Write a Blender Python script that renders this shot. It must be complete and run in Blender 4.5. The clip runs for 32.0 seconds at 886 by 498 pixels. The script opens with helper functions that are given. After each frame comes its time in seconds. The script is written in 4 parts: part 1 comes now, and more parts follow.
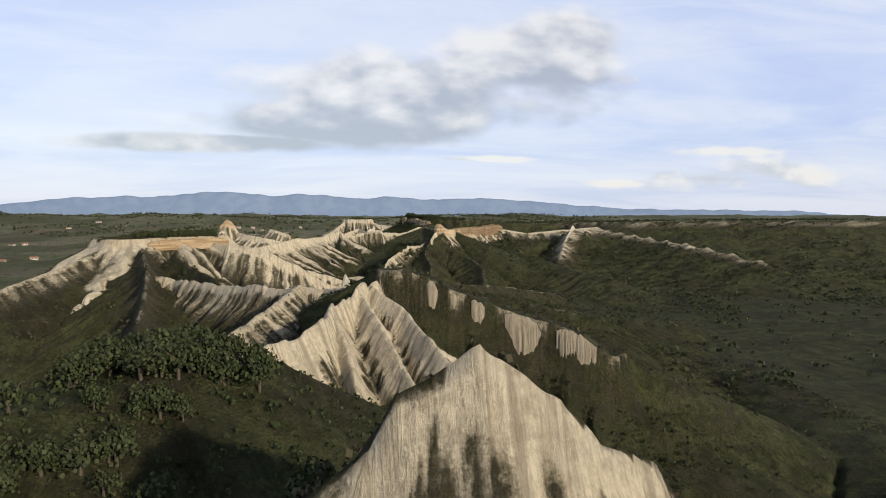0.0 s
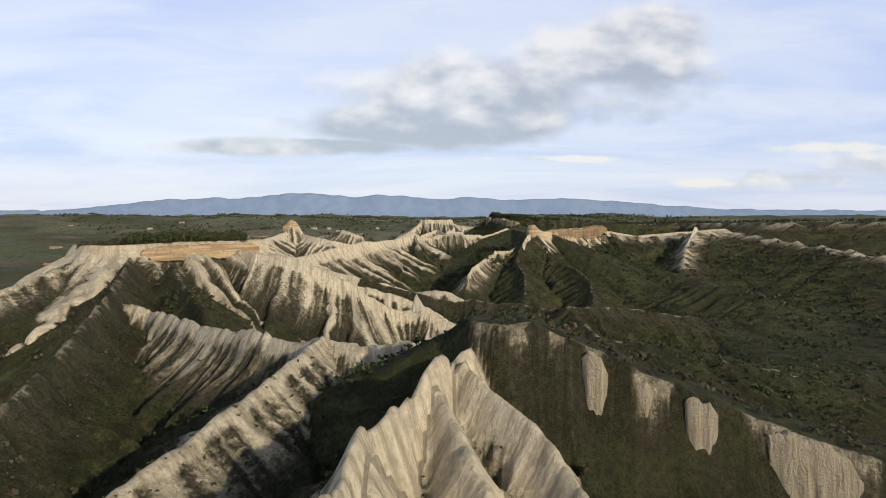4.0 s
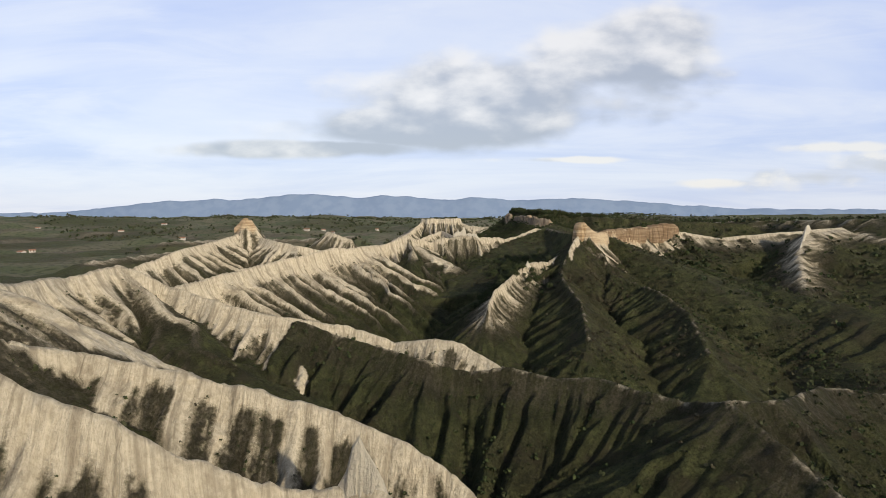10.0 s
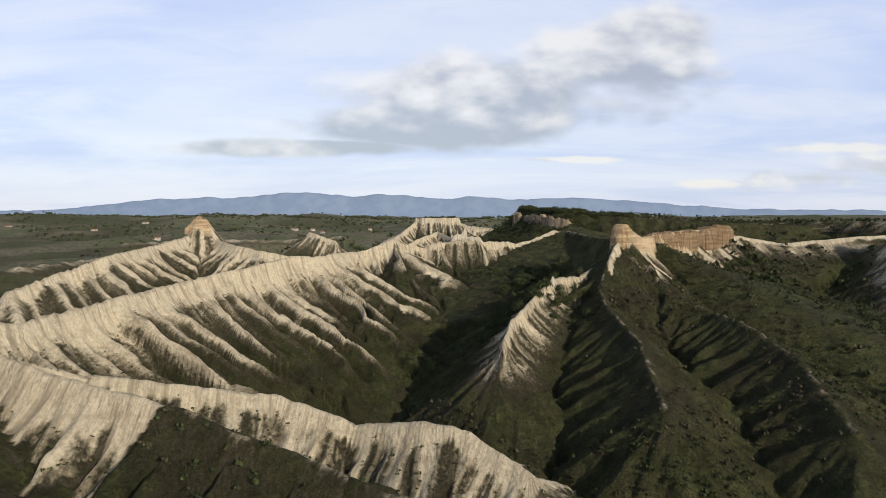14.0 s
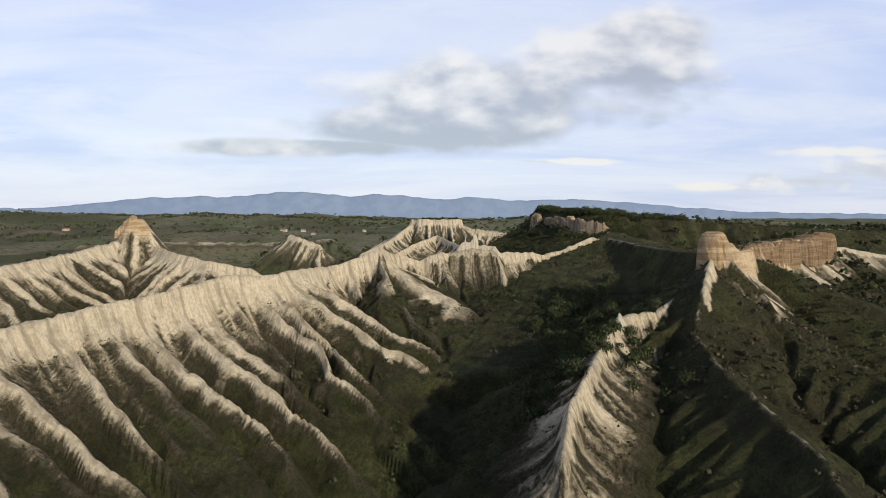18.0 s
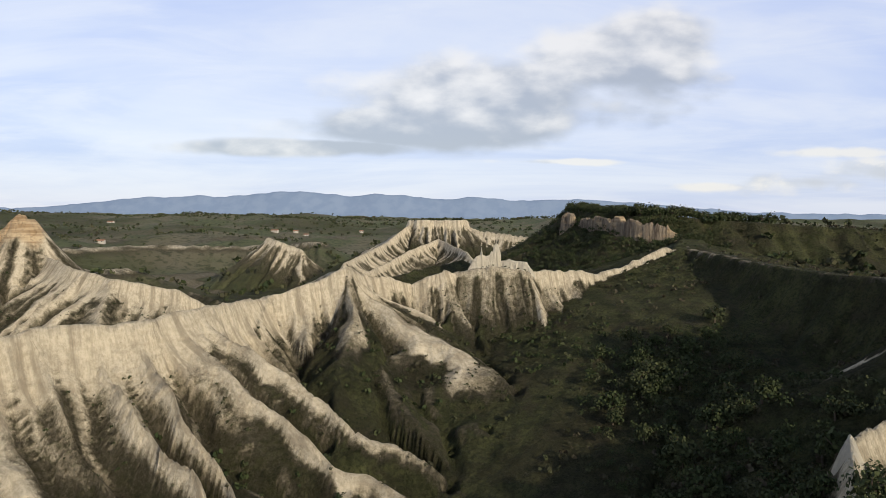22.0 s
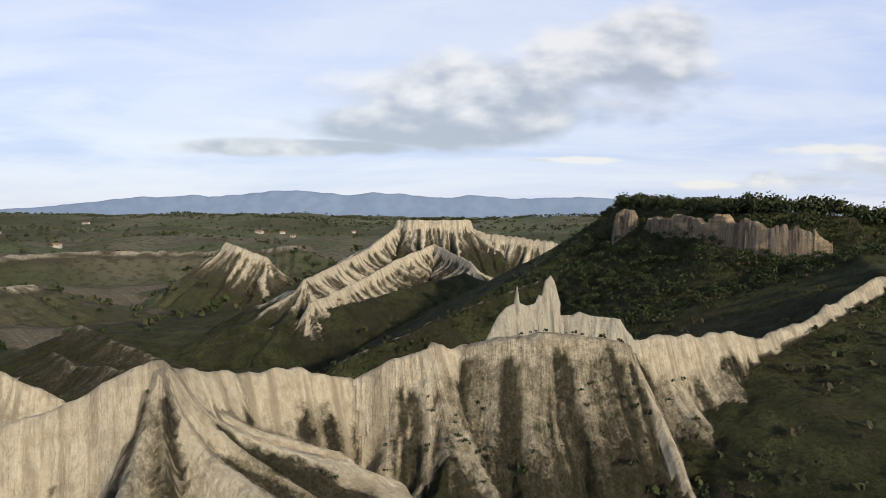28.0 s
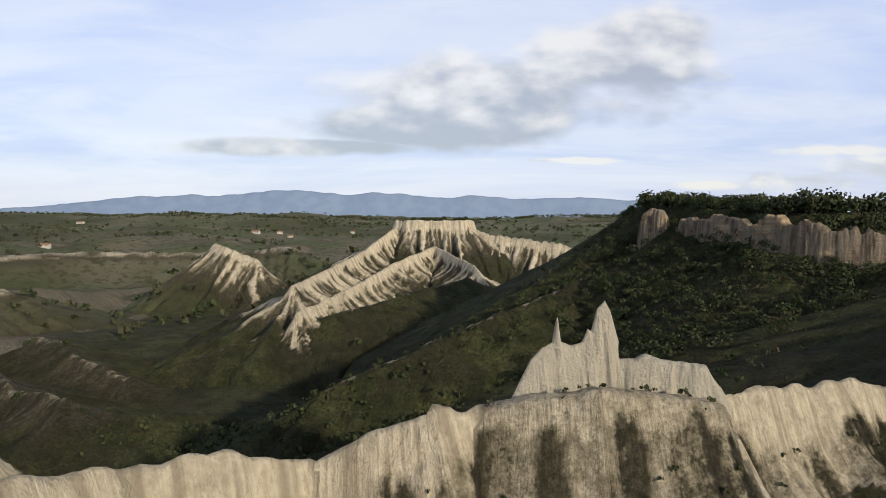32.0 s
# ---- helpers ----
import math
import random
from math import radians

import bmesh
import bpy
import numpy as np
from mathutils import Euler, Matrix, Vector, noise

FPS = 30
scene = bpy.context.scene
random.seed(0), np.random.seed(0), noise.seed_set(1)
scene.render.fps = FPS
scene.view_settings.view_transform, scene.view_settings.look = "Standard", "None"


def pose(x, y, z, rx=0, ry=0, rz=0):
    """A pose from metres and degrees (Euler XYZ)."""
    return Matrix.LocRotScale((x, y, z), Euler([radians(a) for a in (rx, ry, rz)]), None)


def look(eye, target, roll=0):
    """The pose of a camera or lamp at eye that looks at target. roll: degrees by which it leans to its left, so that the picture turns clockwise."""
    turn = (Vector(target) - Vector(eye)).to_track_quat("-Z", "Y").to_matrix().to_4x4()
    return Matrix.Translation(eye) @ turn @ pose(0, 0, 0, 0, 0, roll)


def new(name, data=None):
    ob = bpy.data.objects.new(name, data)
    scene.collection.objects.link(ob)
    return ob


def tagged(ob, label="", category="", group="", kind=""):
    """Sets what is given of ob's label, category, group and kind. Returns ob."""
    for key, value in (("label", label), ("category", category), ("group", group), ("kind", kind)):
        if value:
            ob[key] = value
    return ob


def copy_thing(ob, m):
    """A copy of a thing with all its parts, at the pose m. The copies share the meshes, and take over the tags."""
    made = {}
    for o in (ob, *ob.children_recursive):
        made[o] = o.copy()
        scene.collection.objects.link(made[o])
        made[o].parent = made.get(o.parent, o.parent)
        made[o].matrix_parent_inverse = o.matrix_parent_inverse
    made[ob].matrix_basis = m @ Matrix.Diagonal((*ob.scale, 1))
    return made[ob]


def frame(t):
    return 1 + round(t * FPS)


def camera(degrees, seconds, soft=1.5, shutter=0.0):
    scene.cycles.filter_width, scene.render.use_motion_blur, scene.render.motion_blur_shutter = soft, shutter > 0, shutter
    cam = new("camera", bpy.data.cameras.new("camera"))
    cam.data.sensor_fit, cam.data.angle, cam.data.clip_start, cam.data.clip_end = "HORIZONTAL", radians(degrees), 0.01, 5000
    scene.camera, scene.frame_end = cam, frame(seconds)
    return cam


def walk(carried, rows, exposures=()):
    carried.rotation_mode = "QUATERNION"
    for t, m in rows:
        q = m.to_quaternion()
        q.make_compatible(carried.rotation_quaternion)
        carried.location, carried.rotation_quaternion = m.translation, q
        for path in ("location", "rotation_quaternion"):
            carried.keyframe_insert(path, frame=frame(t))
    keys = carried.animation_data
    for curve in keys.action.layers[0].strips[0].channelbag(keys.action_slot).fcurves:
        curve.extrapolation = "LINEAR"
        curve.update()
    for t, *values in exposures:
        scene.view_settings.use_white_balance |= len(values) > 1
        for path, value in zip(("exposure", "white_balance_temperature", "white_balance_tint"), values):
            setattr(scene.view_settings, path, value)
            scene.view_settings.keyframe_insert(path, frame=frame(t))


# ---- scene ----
cam = camera(72.0, 32.0, soft=0.8)
PATH = [
    (0, 0, -48.2, 0, 87.25, 0.097, -7.6),
    (0.2, 0, -40.4, 0, 87.25, 0.097, -6.3),
    (0.4, 0, -32.6, 0, 87.25, 0.097, -4.8),
    (0.6, 0, -24.8, 0, 87.25, 0.097, -3),
    (0.8, 0, -17.2, 0, 87.25, 0.097, -1.3),
    (1, 0, -11, 0, 87.25, 0.097, -0.45),
    (1.2, 0, -6.2, 0, 87.25, 0.097, -0.33),
    (1.5, 0, 0, 0, 87.25, 0.097, -0.307),
    (2, 0.545, 8.522, -0.165, 87.214, 0.191, -0.281),
    (2.5, 0.939, 16.361, -0.347, 87.211, 0.221, -0.257),
    (3, 1.024, 25.519, -0.549, 87.255, 0.184, -0.259),
    (3.5, 0.789, 33.903, -0.757, 87.349, 0.106, -0.295),
    (5.5, -1.252, 70.173, -1.111, 87.358, 0.049, -0.132),
    (5.7, -1.217, 74.034, -1.189, 87.386, 0.043, -0.105),
    (5.8, -1.199, 75.964, -1.229, 87.4, 0.04, -0.092),
    (5.9, -1.181, 78.564, -1.268, 87.414, 0.037, -0.079),
    (6, -1.164, 81.964, -1.308, 87.428, 0.034, -0.066),
    (6.1, -1.07, 85.814, -1.422, 87.431, 0.049, -0.038),
    (6.3, -0.883, 93.514, -1.65, 87.437, 0.081, 0.017),
    (6.5, -0.696, 101.214, -1.878, 87.443, 0.112, 0.072),
    (6.7, -0.509, 108.914, -2.106, 87.448, 0.144, 0.127),
    (6.9, -0.321, 116.614, -2.334, 87.454, 0.175, 0.182),
    (7.1, -0.134, 124.314, -2.563, 87.46, 0.207, 0.237),
    (7.3, 0.053, 132.014, -2.791, 87.465, 0.238, 0.291),
    (7.5, 0.24, 139.714, -3.019, 87.471, 0.27, 0.346),
    (7.6, 0.263, 142.914, -3.055, 87.471, 0.283, 0.349),
    (7.7, 0.286, 145.414, -3.09, 87.47, 0.296, 0.351),
    (8, 0.356, 152.06, -3.197, 87.468, 0.335, 0.359),
    (8.5, 0.61, 161.378, -3.417, 87.501, 0.339, 0.358),
    (9, 0.852, 171.511, -3.55, 87.537, 0.308, 0.352),
    (9.5, 1.135, 180.495, -3.583, 87.537, 0.3, 0.343),
    (10, 1.55, 190.352, -3.554, 87.509, 0.318, 0.365),
    (10.5, 1.975, 199.886, -3.518, 87.494, 0.355, 0.394),
    (11, 2.324, 210.026, -3.49, 87.494, 0.418, 0.384),
    (11.5, 2.496, 219.644, -3.385, 87.482, 0.473, 0.346),
    (12, 2.473, 229.347, -3.203, 87.457, 0.468, 0.296),
    (12.5, 2.41, 239.359, -2.995, 87.43, 0.41, 0.252),
    (13, 2.284, 248.843, -2.896, 87.412, 0.322, 0.197),
    (13.5, 1.991, 257.239, -2.961, 87.419, 0.203, 0.131),
    (14, 1.7, 266.09, -3.037, 87.448, 0.106, 0.092),
    (14.5, 1.535, 274.514, -3.098, 87.487, 0.066, 0.066),
    (16.5, 0.205, 312.652, -2.496, 87.501, -0.098, 0.076),
    (17, -0.164, 322.555, -2.296, 87.505, -0.247, 0.031),
    (17.5, -0.349, 332.145, -2.151, 87.517, -0.306, -0.06),
    (18, -0.353, 342.312, -2.026, 87.526, -0.284, -0.114),
    (18.5, -0.252, 351.419, -1.901, 87.526, -0.237, -0.118),
    (19, -0.144, 360.806, -1.812, 87.535, -0.2, -0.119),
    (19.5, -0.046, 369.89, -1.73, 87.546, -0.186, -0.096),
    (20, -0.082, 379.845, -1.588, 87.538, -0.198, -0.051),
    (20.5, -0.363, 388.993, -1.435, 87.518, -0.228, -0.016),
    (21, -0.667, 399.033, -1.355, 87.512, -0.265, 0.013),
    (21.5, -0.825, 408.54, -1.314, 87.527, -0.31, 0.043),
    (22, -0.95, 418.547, -1.297, 87.549, -0.373, 0.048),
    (22.5, -1.044, 427.709, -1.331, 87.571, -0.438, 0.031),
    (23, -0.909, 437.126, -1.304, 87.584, -0.476, 0.034),
    (23.5, -0.512, 445.889, -1.168, 87.582, -0.459, 0.051),
    (24, 0.017, 455.138, -1.062, 87.578, -0.397, 0.058),
    (24.5, 0.479, 464.01, -0.971, 87.568, -0.321, 0.044),
    (25, 0.71, 473.011, -0.801, 87.537, -0.235, 0.002),
    (25.5, 0.739, 481.336, -0.621, 87.5, -0.152, -0.018),
    (26, 0.681, 490.655, -0.498, 87.47, -0.092, 0.02),
    (26.5, 0.613, 494.071, -0.422, 87.448, -0.056, 0.079),
    (28.5, 0.314, 505.213, -0.208, 87.434, -0.087, -0.026),
    (29, 0.233, 507.974, -0.141, 87.43, -0.07, -0.006),
    (29.5, 0.136, 510.742, -0.086, 87.422, -0.07, -0.002),
    (30, 0.06, 513.551, -0.087, 87.427, -0.103, -0.001),
    (30.5, 0.021, 516.193, -0.15, 87.453, -0.158, 0.006),
    (31, -0.023, 518.399, -0.188, 87.47, -0.195, 0.01),
    (31.5, -0.073, 520.416, -0.171, 87.466, -0.207, 0.01),
    (32, -0.102, 522.62, -0.13, 87.451, -0.208, 0.017),
]
walk(cam, [(t, pose(*p)) for t, *p in PATH])

# ---- sky and sun: bright sky with broken cloud, sun low behind on the right ----
SUN_AZ, SUN_EL = radians(140), radians(19.5)  # azimuth clockwise from +y
world = bpy.data.worlds.new("sky")
scene.world = world
world.use_nodes = True
wn, wl = world.node_tree.nodes, world.node_tree.links
wn.clear()


class Nodes:
    """Small helper to wire shader nodes."""

    def __init__(self, tree):
        self.n, self.l = tree.nodes, tree.links

    def add(self, kind, **props):
        node = self.n.new(kind)
        for key, value in props.items():
            setattr(node, key, value)
        return node

    def put(self, socket, value):
        if isinstance(value, bpy.types.NodeSocket):
            self.l.new(value, socket)
        else:
            socket.default_value = value

    def math(self, op, a, b=0.0, c=0.0, clamp=False):
        node = self.add("ShaderNodeMath", operation=op, use_clamp=clamp)
        for s, v in zip(node.inputs, (a, b, c)):
            self.put(s, v)
        return node.outputs[0]

    def mix(self, fac, a, b, blend="MIX"):
        node = self.add("ShaderNodeMix", data_type="RGBA", blend_type=blend)
        self.put(node.inputs[0], fac)
        for s, v in ((node.inputs[6], a), (node.inputs[7], b)):
            self.put(s, (*v, 1.0) if isinstance(v, tuple) and len(v) == 3 else v)
        return node.outputs[2]

    def ramp(self, value, lo, hi, a=0.0, b=1.0):
        node = self.add("ShaderNodeMapRange", interpolation_type="SMOOTHSTEP")
        for s, v in zip(node.inputs, (value, lo, hi, a, b)):
            self.put(s, v)
        return node.outputs[0]

    def noise(self, vector, scale, detail=4.0, rough=0.55, warp=0.0):
        node = self.add("ShaderNodeTexNoise")
        self.put(node.inputs["Vector"], vector)
        for key, v in (("Scale", scale), ("Detail", detail), ("Roughness", rough), ("Distortion", warp)):
            self.put(node.inputs[key], v)
        return node.outputs[0]

    def scaled(self, vector, scale, shift=(0, 0, 0)):
        node = self.add("ShaderNodeMapping")
        self.put(node.inputs[0], vector)
        node.inputs["Location"].default_value = shift
        node.inputs["Scale"].default_value = scale
        return node.outputs[0]


W = Nodes(world.node_tree)
sky = W.add("ShaderNodeTexSky", sky_type="NISHITA", sun_disc=False, sun_elevation=SUN_EL, sun_rotation=SUN_AZ)
sky.air_density, sky.dust_density = 1.0, 1.5
way = W.add("ShaderNodeTexCoord").outputs["Generated"]
sep = W.add("ShaderNodeSeparateXYZ")
W.put(sep.inputs[0], way)
sx, sy, sz = sep.outputs
ahead = W.math("MAXIMUM", sy, 0.05)
az = W.math("DIVIDE", sx, ahead)      # tangent of the bearing from +y
el = W.math("DIVIDE", sz, ahead)      # tangent of the height
heap_way = W.add("ShaderNodeCombineXYZ")
W.put(heap_way.inputs[0], az), W.put(heap_way.inputs[1], W.math("MULTIPLY", el, 1.9))
comb = W.add("ShaderNodeCombineXYZ")
W.put(comb.inputs[0], az), W.put(comb.inputs[1], W.math("MULTIPLY", el, 3.0))
flat = comb.outputs[0]
high = W.add("ShaderNodeCombineXYZ")   # cloud layer seen in perspective
lift = W.math("ADD", W.math("ABSOLUTE", sz), 0.12)
W.put(high.inputs[0], W.math("DIVIDE", sx, lift)), W.put(high.inputs[1], W.math("DIVIDE", sy, lift))


def blob(cx, cy, rx, ry):
    """A soft oval in the sky: bearing and height of its middle, half width and half height."""
    a = W.math("DIVIDE", W.math("SUBTRACT", az, cx), rx)
    b = W.math("DIVIDE", W.math("SUBTRACT", el, cy), ry)
    r = W.math("ADD", W.math("MULTIPLY", a, a), W.math("MULTIPLY", b, b))
    return W.math("SUBTRACT", 1.0, W.math("SQRT", r))


veil = W.ramp(W.noise(W.scaled(high.outputs[0], (0.5, 1.0, 1.0)), 0.55, 6, 0.55, 0.6), 0.34, 0.62)
wisps = W.ramp(W.noise(W.scaled(flat, (1.0, 2.2, 1.0), (0.3, 0.1, 0)), 2.2, 7, 0.6, 0.8), 0.40, 0.72)


def oval_sum(ovals):
    shape = blob(*ovals[0])
    for b in ovals[1:]:
        shape = W.math("MAXIMUM", shape, blob(*b))
    return shape


def billows(vector):
    """Heaped cloud texture, 0 to 1: round lumps on round lumps."""
    a = W.noise(vector, 4.2, 3, 0.5, 0.1)
    lumps = None
    for size, weight in ((6.5, 0.58), (14.0, 0.30), (31.0, 0.12)):
        v = W.add("ShaderNodeTexVoronoi", feature="SMOOTH_F1")
        v.inputs["Scale"].default_value, v.inputs["Smoothness"].default_value = size, 0.35
        warp = W.add("ShaderNodeVectorMath", operation="ADD")
        bend = W.add("ShaderNodeTexNoise")
        bend.inputs["Scale"].default_value, bend.inputs["Detail"].default_value = size * 0.9, 4
        W.put(bend.inputs["Vector"], vector)
        wide = W.add("ShaderNodeVectorMath", operation="SCALE")
        W.put(wide.inputs[0], bend.outputs["Color"])
        wide.inputs["Scale"].default_value = 0.55 / size
        W.put(warp.inputs[0], vector), W.put(warp.inputs[1], wide.outputs[0])
        W.put(v.inputs["Vector"], warp.outputs[0])
        lump = W.math("MULTIPLY", W.math("SUBTRACT", 1.0, v.outputs["Distance"]), weight)
        lumps = lump if lumps is None else W.math("ADD", lumps, lump)
    fine = W.noise(vector, 26.0, 6, 0.65)
    return W.math("ADD", W.math("ADD", W.math("MULTIPLY", a, 0.50), W.math("MULTIPLY", lumps, 0.42)), W.math("MULTIPLY", fine, 0.12))


puff = billows(heap_way.outputs[0])
toward_light = billows(W.scaled(heap_way.outputs[0], (1, 1, 1), (0.022, 0.045, 0)))
lit = W.math("SUBTRACT", puff, toward_light)
# the heaped grey cloud ahead with its flat tail, and small heaps low in the sky to the east
shape = oval_sum(((0.27, 0.265, 0.17, 0.085), (0.08, 0.205, 0.27, 0.075), (-0.04, 0.155, 0.26, 0.042), (-0.22, 0.122, 0.22, 0.017), (0.33, 0.29, 0.13, 0.06)))
cloud = W.ramp(W.math("ADD", W.math("MULTIPLY", shape, 1.5), W.math("MULTIPLY", W.math("SUBTRACT", puff, 0.455), 3.0)), 0.0, 0.72)
heaps = oval_sum(((0.60, 0.070, 0.17, 0.026), (0.72, 0.085, 0.14, 0.034), (0.19, 0.101, 0.13, 0.006), (0.64, 0.118, 0.12, 0.010), (0.44, 0.062, 0.09, 0.010)))
heap = W.ramp(W.math("ADD", heaps, W.math("MULTIPLY", W.math("SUBTRACT", puff, 0.52), 4.2)), 0.0, 0.7)
bank = W.math("ADD", el, W.math("MULTIPLY", lit, 0.6))
bank = W.math("SUBTRACT", bank, W.math("MULTIPLY", az, 0.16))
shade = W.ramp(bank, 0.13, 0.30)
base = W.mix(W.ramp(el, 0.0, 0.30), (0.60, 0.685, 0.92), (0.49, 0.60, 0.96))
glow = W.mix(W.math("MULTIPLY", veil, 0.85), base, (0.82, 0.865, 0.99))
glow = W.mix(W.math("MULTIPLY", wisps, 0.65), glow, (0.87, 0.895, 0.99))
glow = W.mix(W.math("MULTIPLY", cloud, 0.95), glow, W.mix(shade, (0.44, 0.47, 0.555), (0.95, 0.92, 0.905)))
glow = W.mix(W.math("MULTIPLY", heap, 0.9), glow, W.mix(W.ramp(W.math("ADD", el, W.math("MULTIPLY", lit, 0.5)), 0.05, 0.10), (0.62, 0.65, 0.74), (0.93, 0.90, 0.88)))
# thin cloud ahead; overhead, out of view, darkened deep blue to cut ambient light
glow = W.mix(W.ramp(sz, 0.36, 0.72), glow, (0.13, 0.175, 0.28))
sky_bg = W.add("ShaderNodeBackground")
W.put(sky_bg.inputs[0], sky.outputs[0])
sky_bg.inputs[1].default_value = 0.03
cloud_bg = W.add("ShaderNodeBackground")
W.put(cloud_bg.inputs[0], glow)
cloud_bg.inputs[1].default_value = 0.84
both = W.add("ShaderNodeAddShader")
W.put(both.inputs[0], sky_bg.outputs[0]), W.put(both.inputs[1], cloud_bg.outputs[0])
W.put(W.add("ShaderNodeOutputWorld").inputs[0], both.outputs[0])

lamp = bpy.data.lights.new("sun", "SUN")
lamp.energy, lamp.angle, lamp.color = 3.3, radians(1.5), (1.0, 0.90, 0.74)
sun = new("sun", lamp)
toward = Vector((math.sin(SUN_AZ) * math.cos(SUN_EL), math.cos(SUN_AZ) * math.cos(SUN_EL), math.sin(SUN_EL)))
sun.matrix_world = look(toward * 300, (0, 0, 0))
scene.view_settings.exposure = 0.0


# ---- noise for the land ----
def lattice(ix, iy, seed):
    h = (ix.astype(np.int64) * 374761393 + iy.astype(np.int64) * 668265263 + seed * 1442695041) & 0xFFFFFFFF
    h = ((h ^ (h >> 13)) * 1274126177) & 0xFFFFFFFF
    return ((h ^ (h >> 16)) & 0xFFFF) / 65535.0


def grain(x, y, seed=0):
    """Smooth value noise, 0 to 1."""
    ix, iy = np.floor(x), np.floor(y)
    fx, fy = x - ix, y - iy
    fx, fy = fx * fx * fx * (fx * (fx * 6 - 15) + 10), fy * fy * fy * (fy * (fy * 6 - 15) + 10)
    a, b = lattice(ix, iy, seed), lattice(ix + 1, iy, seed)
    c, d = lattice(ix, iy + 1, seed), lattice(ix + 1, iy + 1, seed)
    return (a + (b - a) * fx) * (1 - fy) + (c + (d - c) * fx) * fy


def layers(x, y, size, n=4, seed=0, fall=0.5):
    total, weight, amp = 0.0, 0.0, 1.0
    for k in range(n):
        total = total + amp * grain(x / size + 17.3 * k, y / size - 9.1 * k, seed + k)
        weight, amp, size = weight + amp, amp * fall, size * 0.5
    return total / weight


def step(a, b, v):
    t = np.clip((v - a) / (b - a), 0, 1)
    return t * t * (3 - 2 * t)


# ---- the plan of the land: every ridge by its crest line ----
# points (x, y, height of the crest); flat: half width of a level top; cliff: drop and width of the steep brow
# slope: fall below it; bare: how far down naked clay reaches; rib: depth of the gullies; gold: tuff cap
RIDGES = []


def ridge(points, flat=0.0, cliff=(4.0, 3.0), slope=0.62, bare=14.0, rib=2.2, gold=0.0, jag=0.5, east=None, reach=95.0):
    RIDGES.append((np.array(points, float), flat, cliff, slope, bare, rib, gold, jag, east or {}, reach))


# the knoll that the flight first passes, with its clay face and column wall
ridge([(-28, 64, -28), (-24, 70, -25), (-19, 72, -24.8), (-14, 78, -24.3), (-8, 89, -22), (-7, 98, -20.4), (-3, 105, -18.8), (1, 113, -17.2), (4, 116, -16.2)], cliff=(4, 2.2), bare=2, rib=2.0, jag=1.3, slope=.7, east=dict(bare=7, cliff=(8, 3), slope=.8))
ridge([(8, 121, -13.8), (12, 121, -13.6), (20, 120, -16.8), (31, 118, -21.5), (42, 116, -25.5), (55, 111, -29), (66, 107, -36)], flat=4.5, cliff=(1.5, 3), bare=0.2, rib=1.6, jag=.4, slope=.5, east=dict(cliff=(9, 1.2), bare=.85, slope=.8))
ridge([(-7, 97, -21), (-3, 86, -29), (-1, 76, -36)], cliff=(3, 2), bare=5, rib=1.8, jag=.7, slope=.9)
ridge([(0, 108, -19.5), (5, 95, -26), (11, 80, -36)], cliff=(3, 2), bare=5, rib=1.8, jag=.7, slope=.9)
ridge([(3, 113, -17.5), (11, 103, -23), (17.5, 86, -30), (24, 74, -37)], cliff=(3, 2), bare=5, rib=1.8, jag=.7, slope=.9)
# clay cliff at the very start of the flight
ridge([(.4, -4, -17), (2.5, -3.5, -12.7), (8.8, -3, -9.5), (15.4, -3, -14), (19, -2, -17.5), (24.6, 0, -21)], cliff=(.5, 2), bare=.6, rib=1.4, jag=.6, slope=.8, east=dict(cliff=(6, 2.5), slope=1.0, bare=4), reach=60)
# knoll with the near grove
ridge([(-48, 38, -25), (-34, 50, -23), (-25, 56, -23), (-22, 62, -26)], flat=7, cliff=(.5, 3), bare=.2, rib=.8, jag=.3, slope=.6)
# knife-edge arete behind it
ridge([(-82, 190, -20), (-68, 185, -21.6), (-48, 165, -22), (-31, 150, -21), (-24.6, 145, -21.6), (-19, 142, -19.8), (-13, 140, -21.3), (-7, 142, -21), (0, 150, -22)], cliff=(4, 2.2), bare=1.8, rib=2.2, jag=.9, slope=.7)
ridge([(0, 150, -22), (7, 160, -22.4), (16, 165, -24), (30, 170, -25.6), (45, 175, -28), (85, 185, -38)], cliff=(1, 2.2), bare=.7, rib=1.6, jag=.6, slope=.55)
ridge([(-19, 142, -20), (-30, 112, -27), (-42, 82, -34), (-52, 55, -42)], cliff=(2, 2), bare=1.5, rib=1.5, slope=.6)
# plateau with the ochre edge and its southern spur
ridge([(-104, 243, -8.3), (-95, 252, -7.6), (-82, 266, -7.8)], flat=14, cliff=(1.8, .9), slope=.75, bare=1.5, rib=2.6, gold=.35, jag=.2, east=dict(bare=17, gold=0.0))
ridge([(-92, 224, -12), (-74, 175, -19), (-64, 140, -25), (-56, 110, -28), (-50, 80, -34)], cliff=(4, 3), bare=.9, rib=2.6, slope=.66, jag=.5)
ridge([(-78, 220, -14), (-62, 195, -20), (-52, 178, -21), (-44, 160, -27)], cliff=(3, 2.5), bare=.8, rib=2.2, slope=.7)
ridge([(-110, 225, -14), (-132, 190, -26), (-168, 168, -36), (-230, 140, -46)], cliff=(1.5, 2), bare=1.5, rib=1.2, slope=.5)
